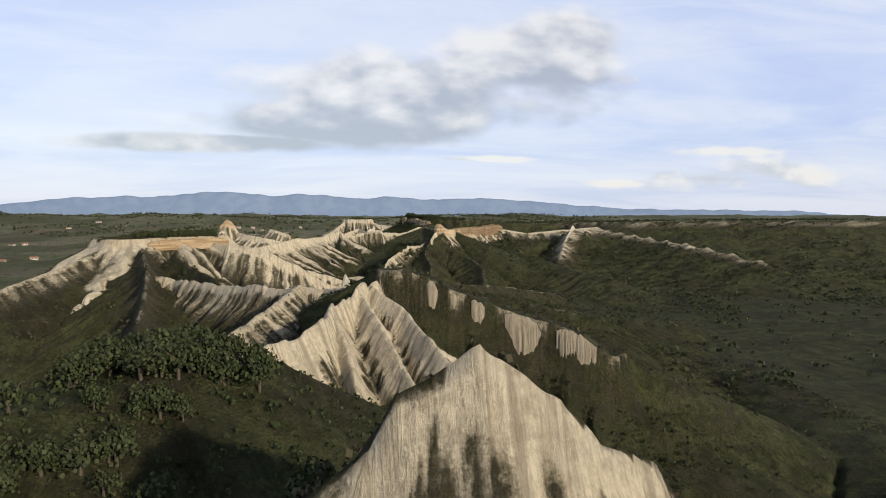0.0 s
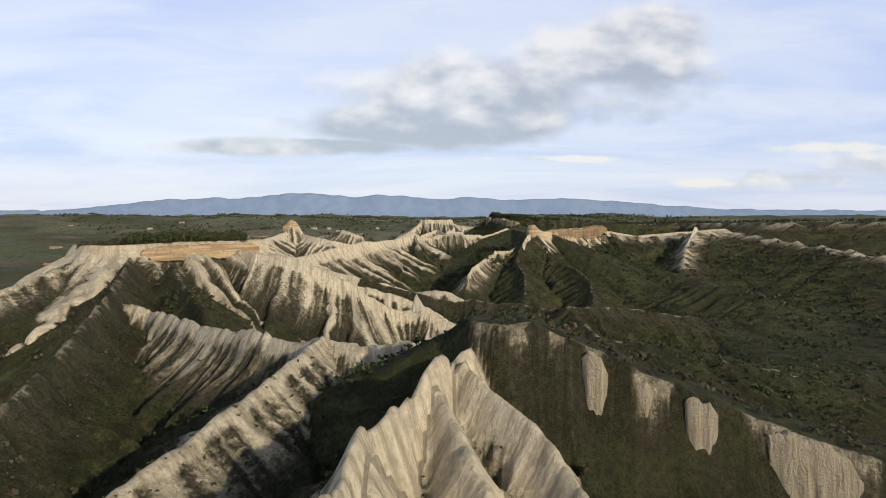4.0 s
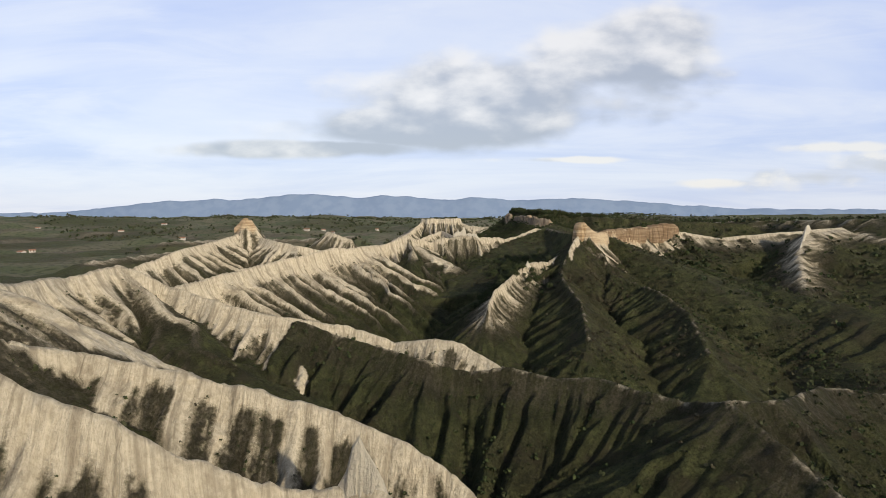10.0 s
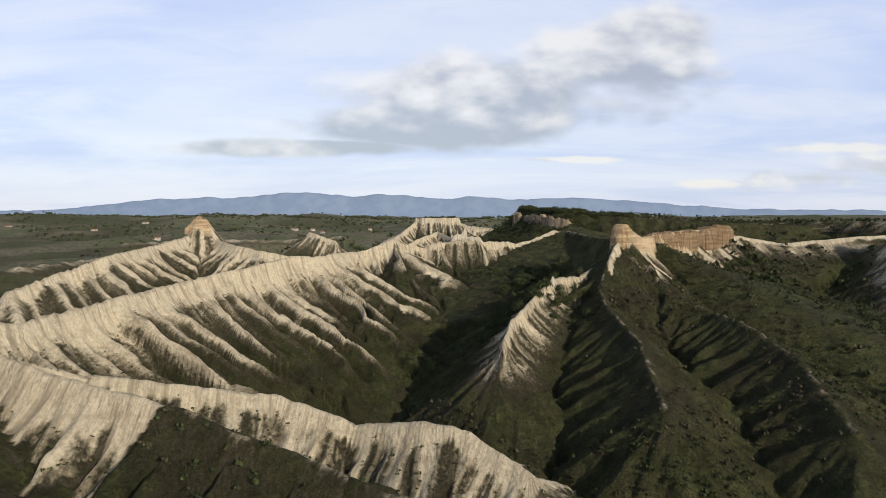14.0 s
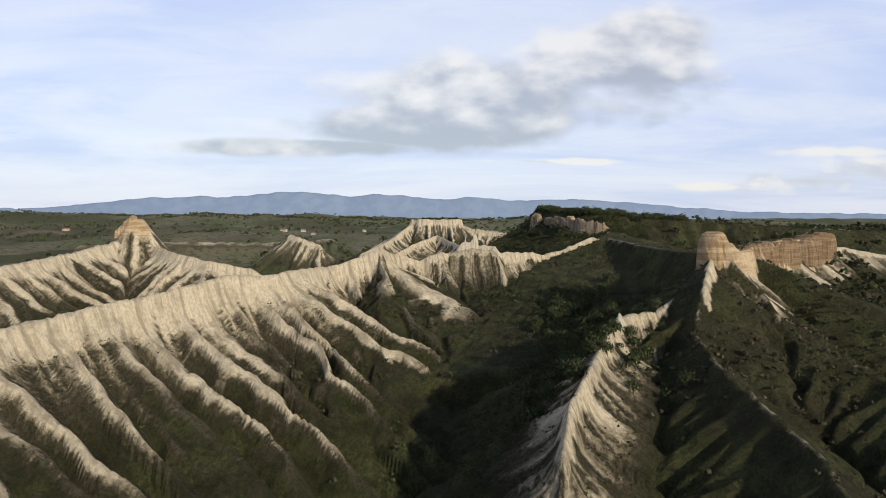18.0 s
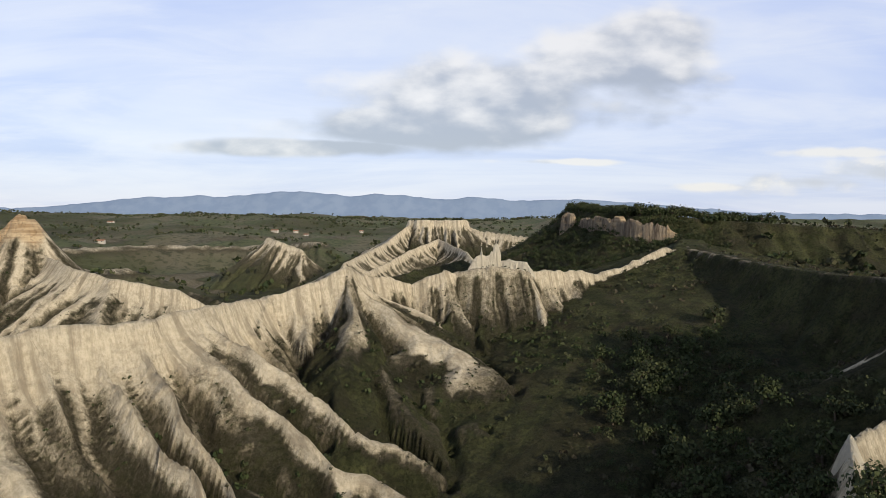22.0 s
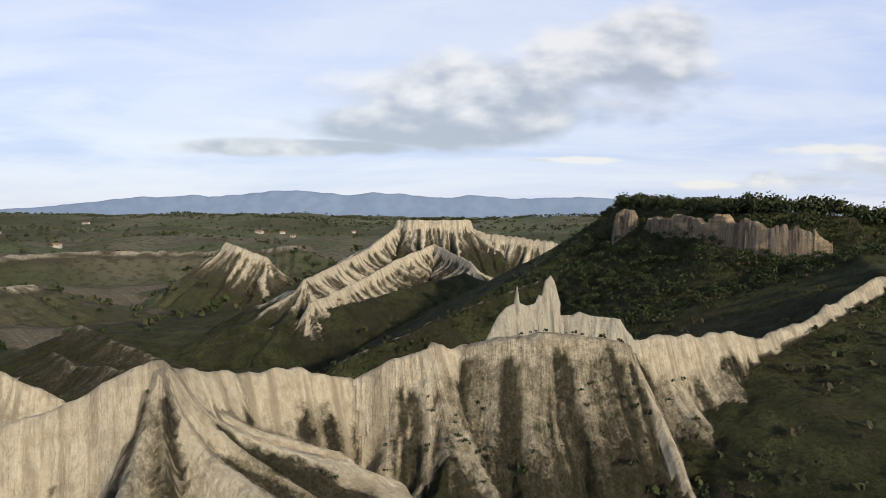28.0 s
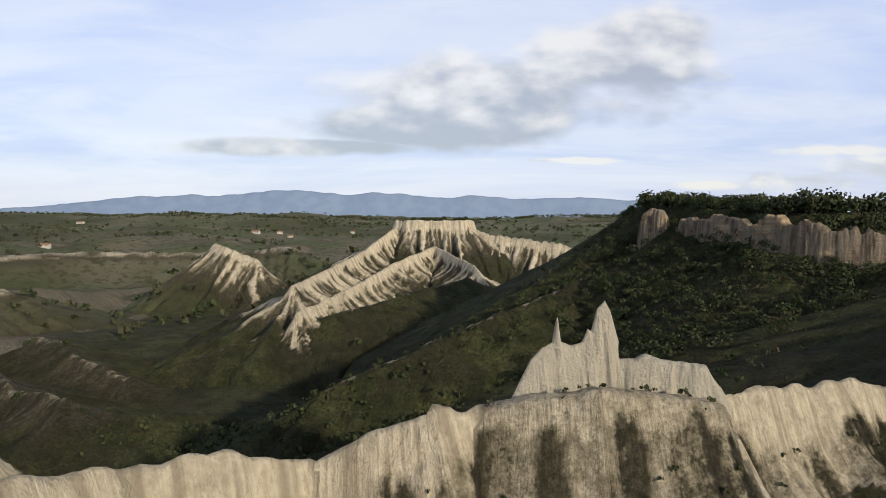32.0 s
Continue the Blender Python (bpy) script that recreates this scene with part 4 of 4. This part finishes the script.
# ---- plants ----
leaf_mat, N, bsdf = material("leaves", 0.8)
geo = N.add("ShaderNodeNewGeometry")
tint = N.add("ShaderNodeAttribute", attribute_name="tint").outputs["Fac"]
rnd = geo.outputs["Random Per Island"]
c = N.mix(rnd, (0.026, 0.038, 0.014), (0.066, 0.080, 0.029))
c = N.mix(tint, c, N.mix(rnd, (0.052, 0.041, 0.028), (0.105, 0.088, 0.052)))
N.put(bsdf.inputs["Base Color"], c)
bark_mat, N, bsdf = material("bark", 0.95)
pos = N.add("ShaderNodeNewGeometry").outputs["Position"]
N.put(bsdf.inputs["Base Color"], N.mix(N.noise(N.scaled(pos, (6, 6, 1.2)), 3.0, 5, 0.6), (0.06, 0.045, 0.03), (0.15, 0.12, 0.085)))

rng = np.random.default_rng(7)


def leaf_clump(n, size, flatness=0.8, lumps=5):
    """Leaf sprays (quads) on a few lumps that make one uneven crown of radius 1; n quads of the given size."""
    cen = rng.normal(size=(lumps, 3))
    cen = cen / np.linalg.norm(cen, axis=1, keepdims=True) * rng.uniform(0.25, 0.6, (lumps, 1))
    cen[:, 2] = np.abs(cen[:, 2]) * flatness
    way = rng.normal(size=(n, 3))
    way /= np.linalg.norm(way, axis=1, keepdims=True)
    way[:, 2] = np.where(way[:, 2] < -0.3, -way[:, 2], way[:, 2])
    p = cen[rng.integers(0, lumps, n)] + way * rng.uniform(0.34, 0.60, (n, 1)) * (1, 1, flatness)
    a = np.cross(way + 0.7 * rng.normal(size=(n, 3)), rng.normal(size=(n, 3)))
    a /= np.linalg.norm(a, axis=1, keepdims=True)
    b = np.cross(a, way + 0.5 * rng.normal(size=(n, 3)))
    b /= np.linalg.norm(b, axis=1, keepdims=True)
    s = size * rng.uniform(0.6, 1.3, (n, 1))
    q = np.stack([p - a * s, p - b * s * 0.8, p + a * s, p + b * s * 0.8], 1)
    q[:, :, 2] += 0.55
    return q


def scatter(name, places, heights, tints, variants, label, category):
    """All plants of one kind joined: places (x, y, z), heights, tints from green 0 to brown 1."""
    out, tint = [], []
    pick = rng.integers(0, len(variants), len(places))
    turn = rng.uniform(0, 2 * math.pi, len(places))
    wide = rng.uniform(0.5, 0.72, len(places))
    for k, form in enumerate(variants):
        m = pick == k
        c, s = np.cos(turn[m])[:, None, None], np.sin(turn[m])[:, None, None]
        h, w = heights[m][:, None, None], (heights * wide)[m][:, None, None]
        x, y, z = form[None, :, :, 0], form[None, :, :, 1], form[None, :, :, 2]
        P = np.stack([(c * x - s * y) * w + places[m][:, 0, None, None], (s * x + c * y) * w + places[m][:, 1, None, None], z * h * 0.62 + places[m][:, 2, None, None]], -1)
        out.append(P.reshape(-1, 3))
        tint.append(np.repeat(tints[m], form.shape[0] * 4))
    v = np.concatenate(out)
    ob = new(name, mesh_from(name, v, np.arange(len(v)).reshape(-1, 4), False))
    painted(ob.data, "tint", np.concatenate(tint))
    ob.data.materials.append(leaf_mat)
    return tagged(ob, label, category, kind="stuff")


def strew(n, x0, x1, y0, y1, want):
    """n random plan points in a box, kept where want(x, y, z, plants) passes a random draw."""
    x, y = rng.uniform(x0, x1, n), rng.uniform(y0, y1, n)
    z, v, sl = look_up(GZ, x, y), look_up(GV, x, y), look_up(steep, x, y)
    keep = rng.uniform(size=n) < want(x, y, z, v, sl)
    return np.stack([x, y, z], 1)[keep]


def patch(x, y, size, seed, lo, hi):
    return step(lo, hi, layers(x, y, size, 3, seed))


small_forms = [leaf_clump(8, 0.42, 0.75, 3) for _ in range(7)]
near_forms = [leaf_clump(60, 0.135, 0.85, 7) for _ in range(7)]
# low scrub over the green slopes and gullies
P = strew(105000, -165, 160, -40, 640, lambda x, y, z, v, sl: 0.6 * step(.58, .72, v) * step(1.6, 1.0, sl) * (0.12 + 0.88 * np.maximum(patch(x, y, 26, 201, .42, .62), (y < 64) * (x < -4))))
scatter("scrub", P, rng.uniform(0.45, 1.5, len(P)) ** 1.2, np.clip(patch(P[:, 0], P[:, 1], 60, 211, .42, .62) + rng.normal(0, .25, len(P)), 0, 1), small_forms, "dense low scrub and brown brushwood on the gully slopes", "scrub")
# dry tufts dotted over the weathered clay
P = strew(110000, -115, 62, 60, 600, lambda x, y, z, v, sl: 0.42 * (v > .2) * step(.66, .5, v) * step(1.9, 1.3, sl) * (0.2 + 0.8 * patch(x, y, 9, 241, .42, .6)))
scatter("tufts", P, rng.uniform(0.3, 0.8, len(P)), np.clip(rng.normal(0.4, .3, len(P)), 0, 1), small_forms, "dry tufts and small bushes dotted over the weathered clay", "scrub")
# wooded hollow in the bowl and the near grove
def in_wood(x, y):
    a = step(20, 10, np.abs(x - (36 + 0.16 * (y - 500)))) * step(452, 470, y) * step(550, 525, y)
    b = 0.12 * step(22, 12, np.hypot(x + 34, y - 50))
    c = step(60, 30, np.hypot(x - 66, (y - 615) * .5)) * (y > 606) * (x < 90)
    return np.maximum(a, np.maximum(b, c))
P = strew(75000, -90, 110, 30, 700, lambda x, y, z, v, sl: 0.5 * in_wood(x, y) * (v > .5) * step(2.2, 1.2, sl))
scatter("woodland", P, rng.uniform(1.2, 2.9, len(P)), np.clip(rng.normal(0.12, .2, len(P)), 0, 1), near_forms, "dense dark green oak wood in a hollow", "woodland")
# far country: tree lines, copses, scattered trees
P = strew(30000, -1500, 900, 640, 2600, lambda x, y, z, v, sl: (v > .5) * (0.05 + 0.6 * patch(x, y, 120, 221, .52, .66)) * np.where(np.abs(x) < 0.8 * (y - 420), 1, 0))
scatter("copses", P, rng.uniform(2.5, 6.5, len(P)) * (0.75 + P[:, 1] / 2600), np.clip(rng.normal(0.25, .25, len(P)), 0, 1), small_forms, "copses and hedgerow trees over the rolling far country", "woodland")
P = strew(16000, 100, 700, 150, 800, lambda x, y, z, v, sl: 0.7 * (v > .5) * (0.15 + 0.85 * patch(x, y, 70, 231, .42, .6)))
scatter("hillside_wood", P, rng.uniform(1.6, 4.0, len(P)), np.clip(rng.normal(0.25, .25, len(P)), 0, 1), small_forms, "dark scrub wood on the eastern valley side", "woodland")


def tree_mesh(seed):
    """A tapered trunk with limbs, height 1, and a crown of leaf sprays."""
    r = random.Random(seed)
    bm = bmesh.new()
    def limb(a, b, ra, rb):
        a, b = Vector(a), Vector(b)
        q = (b - a).to_track_quat("Z", "Y").to_matrix()
        rings = [[bm.verts.new(p + q @ Vector((math.cos(t * math.pi / 3) * rr, math.sin(t * math.pi / 3) * rr, 0))) for t in range(6)] for p, rr in ((a, ra), (b, rb))]
        for t in range(6):
            bm.faces.new((rings[0][t], rings[0][(t + 1) % 6], rings[1][(t + 1) % 6], rings[1][t]))
    top = (r.uniform(-.05, .05), r.uniform(-.05, .05), .42)
    limb((0, 0, -.06), top, .045, .03)
    for i in range(5):
        a = i * 1.26 + r.uniform(-.4, .4)
        limb(top, (math.cos(a) * .26, math.sin(a) * .26, r.uniform(.6, .85)), .024, .008)
    me = bpy.data.meshes.new("trunk")
    bm.to_mesh(me)
    bm.free()
    me.materials.append(bark_mat)
    q = leaf_clump(320, 0.095, 0.85, 12)
    q = q * (0.54, 0.54, 0.72)
    q[:, :, 2] -= 0.11
    crown = mesh_from("crown", q.reshape(-1, 3), np.arange(len(q) * 4).reshape(-1, 4), False)
    painted(crown, "tint", np.full(len(q) * 4, r.uniform(0, .22)))
    crown.materials.append(leaf_mat)
    return me, crown


kinds = []
for k in range(5):
    trunk, crown = tree_mesh(k)
    top = new("oak_tree")
    for name, me in (("trunk", trunk), ("crown", crown)):
        new(name, me).parent = top
    kinds.append(top)


def plant_trees(spots, group, label, sink=0.0):
    """Trees at (x, y, height); each stands on the land."""
    s = np.array(spots, float)
    z = look_up(GZ, s[:, 0], s[:, 1]) - 0.1
    for k, ((x, y, h), zz) in enumerate(zip(spots, z)):
        t = copy_thing(kinds[k % 5], Matrix.Identity(4))
        t.matrix_basis = Matrix.LocRotScale((x, y, zz - sink * h), Euler((0, 0, 2.4 * k)), (h * rng.uniform(.95, 1.25),) * 2 + (h,))
        tagged(t, label, "tree", group)


# trees along the mesa's rim, then behind it
spots = []
for k in range(84):
    f = k / 83
    x = np.interp(f, (0, .25, .5, .75, 1), (52, 58, 63, 72, 110)) + rng.uniform(0, 9)
    y = np.interp(f, (0, .25, .5, .75, 1), (694, 668, 645, 632, 634)) + rng.uniform(-2, 9)
    spots.append((x, y, rng.uniform(3.8, 6.6)))
plant_trees(spots, "trees on the mesa rim", "dark green oak on the wooded mesa rim", 0.2)
plant_trees([(-90 + 24 * f + rng.uniform(-16, -1.5), 233 + 25 * f + rng.uniform(0, 14), rng.uniform(3.0, 5.6)) for f in rng.uniform(0, 1, 80)], "shrub oaks on the plateau", "low dark shrub oak on the ochre-edged plateau", 0.2)
plant_trees([(rng.uniform(-20, 12), rng.uniform(845, 856), rng.uniform(2, 3.4)) for _ in range(26)], "trees on the butte", "small dark tree on the butte top", 0.2)
plant_trees([(70 + 68 * f + rng.uniform(-1, 2), 503 + 62 * f + rng.uniform(1, 5), rng.uniform(1.2, 2.4)) for f in rng.uniform(0, 1, 22)], "shrubs on the cliff top", "small dark shrub on the tuff cliff top")
hollow_trees = [(36 + 0.16 * (y - 500) + rng.normal(0, 6.5), y, rng.uniform(2.8, 5.0)) for y in rng.uniform(456, 545, 90)]
plant_trees(hollow_trees, "oaks in the hollow", "dark green oak in the wooded hollow below the cliffs")
plant_trees([(-34 + rng.normal(0, 11), 22 + rng.normal(0, 15), rng.uniform(3.2, 5.2)) for _ in range(40)], "oaks of the near grove", "round grey-green oak in a dense grove beside a clay ridge")
plant_trees([(-32 + rng.normal(0, 7), 51 + rng.normal(0, 5.5), rng.uniform(4.6, 6.6)) for _ in range(52)], "oaks of the near grove", "round grey-green oak in a dense grove beside a clay ridge")
for top in kinds:
    for part in list(top.children):
        bpy.data.objects.remove(part)
    bpy.data.objects.remove(top)

# ---- farmhouses in the far country ----
plaster, N, bsdf = material("house plaster", 0.9)
pos = N.add("ShaderNodeNewGeometry").outputs["Position"]
N.put(bsdf.inputs["Base Color"], N.mix(N.noise(pos, 0.6, 4, 0.6), (0.42, 0.37, 0.30), (0.60, 0.55, 0.47)))
tiles, N, bsdf = material("roof tiles", 0.9)
pos = N.add("ShaderNodeNewGeometry").outputs["Position"]
N.put(bsdf.inputs["Base Color"], N.mix(N.noise(pos, 1.2, 4, 0.6), (0.26, 0.13, 0.08), (0.42, 0.24, 0.15)))
dark, N, bsdf = material("dark window", 0.4)
bsdf.inputs["Base Color"].default_value = (0.03, 0.035, 0.04, 1)


def solid(name, verts, faces, mat, parent):
    me = bpy.data.meshes.new(name)
    me.from_pydata(verts, [], faces)
    me.materials.append(mat)
    ob = new(name, me)
    ob.parent = parent
    return ob


def farmhouse(x, y, w, d, h, turn):
    top = new("farmhouse")
    a, b = w / 2, d / 2
    box = [(sx * a, sy * b, z) for z in (-2, h) for sx, sy in ((-1, -1), (1, -1), (1, 1), (-1, 1))]
    solid("wall", box + [(-a, 0, h + d * .22), (a, 0, h + d * .22)], [(0, 1, 5, 4), (1, 2, 6, 9, 5), (2, 3, 7, 6), (3, 0, 4, 8, 7)], plaster, top)
    e = .5
    ridge_z, eave = h + d * .22 + .25, h - .1
    solid("roof", [(-a - e, -b - e, eave), (a + e, -b - e, eave), (a + e, 0, ridge_z), (-a - e, 0, ridge_z), (a + e, b + e, eave), (-a - e, b + e, eave), (-a - e, 0, ridge_z - .3), (a + e, 0, ridge_z - .3), (-a - e, -b - e, eave - .25), (a + e, -b - e, eave - .25), (a + e, b + e, eave - .25), (-a - e, b + e, eave - .25)],
          [(0, 1, 2, 3), (3, 2, 4, 5), (8, 9, 1, 0), (10, 11, 5, 4), (0, 3, 6, 8), (3, 5, 11, 6), (1, 9, 7, 2), (2, 7, 10, 4)], tiles, top)
    n = max(2, int(w / 4))
    for i in range(n):
        cx = -a + w * (i + .5) / n
        solid("window", [(cx - .5, -b - .03, h * .45), (cx + .5, -b - .03, h * .45), (cx + .5, -b - .03, h * .45 + 1.3), (cx - .5, -b - .03, h * .45 + 1.3), (cx - .5, -b + .2, h * .45), (cx + .5, -b + .2, h * .45), (cx + .5, -b + .2, h * .45 + 1.3), (cx - .5, -b + .2, h * .45 + 1.3)], [(0, 1, 2, 3), (0, 4, 5, 1), (3, 2, 6, 7), (0, 3, 7, 4), (1, 5, 6, 2)], dark, top)
    z = look_up(GZ, np.array([float(x)]), np.array([float(y)]))[0]
    top.matrix_basis = pose(x, y, z, 0, 0, turn)
    return tagged(top, "pale plastered farmhouse with a terracotta tiled roof", "house", "farmhouses in the far country")


for x, y, w, d, h, turn in ((-520, 870, 22, 9, 5, 12), (-500, 905, 14, 9, 6, -20), (-470, 880, 10, 8, 5, 30), (-330, 560, 15, 8, 4.5, 8), (-345, 650, 12, 8, 4, 25), (-430, 1180, 18, 9, 6, 5), (-300, 1500, 20, 10, 7, -10), (-270, 1530, 14, 9, 6, 20), (-240, 1480, 12, 9, 6, 0), (-620, 1350, 16, 9, 6, 14), (-700, 1700, 22, 10, 7, -8), (-160, 1600, 12, 8, 6, 12), (-880, 1500, 16, 9, 6, 3)):
    farmhouse(x, y, .6 * w, .6 * d, .55 * h, turn)
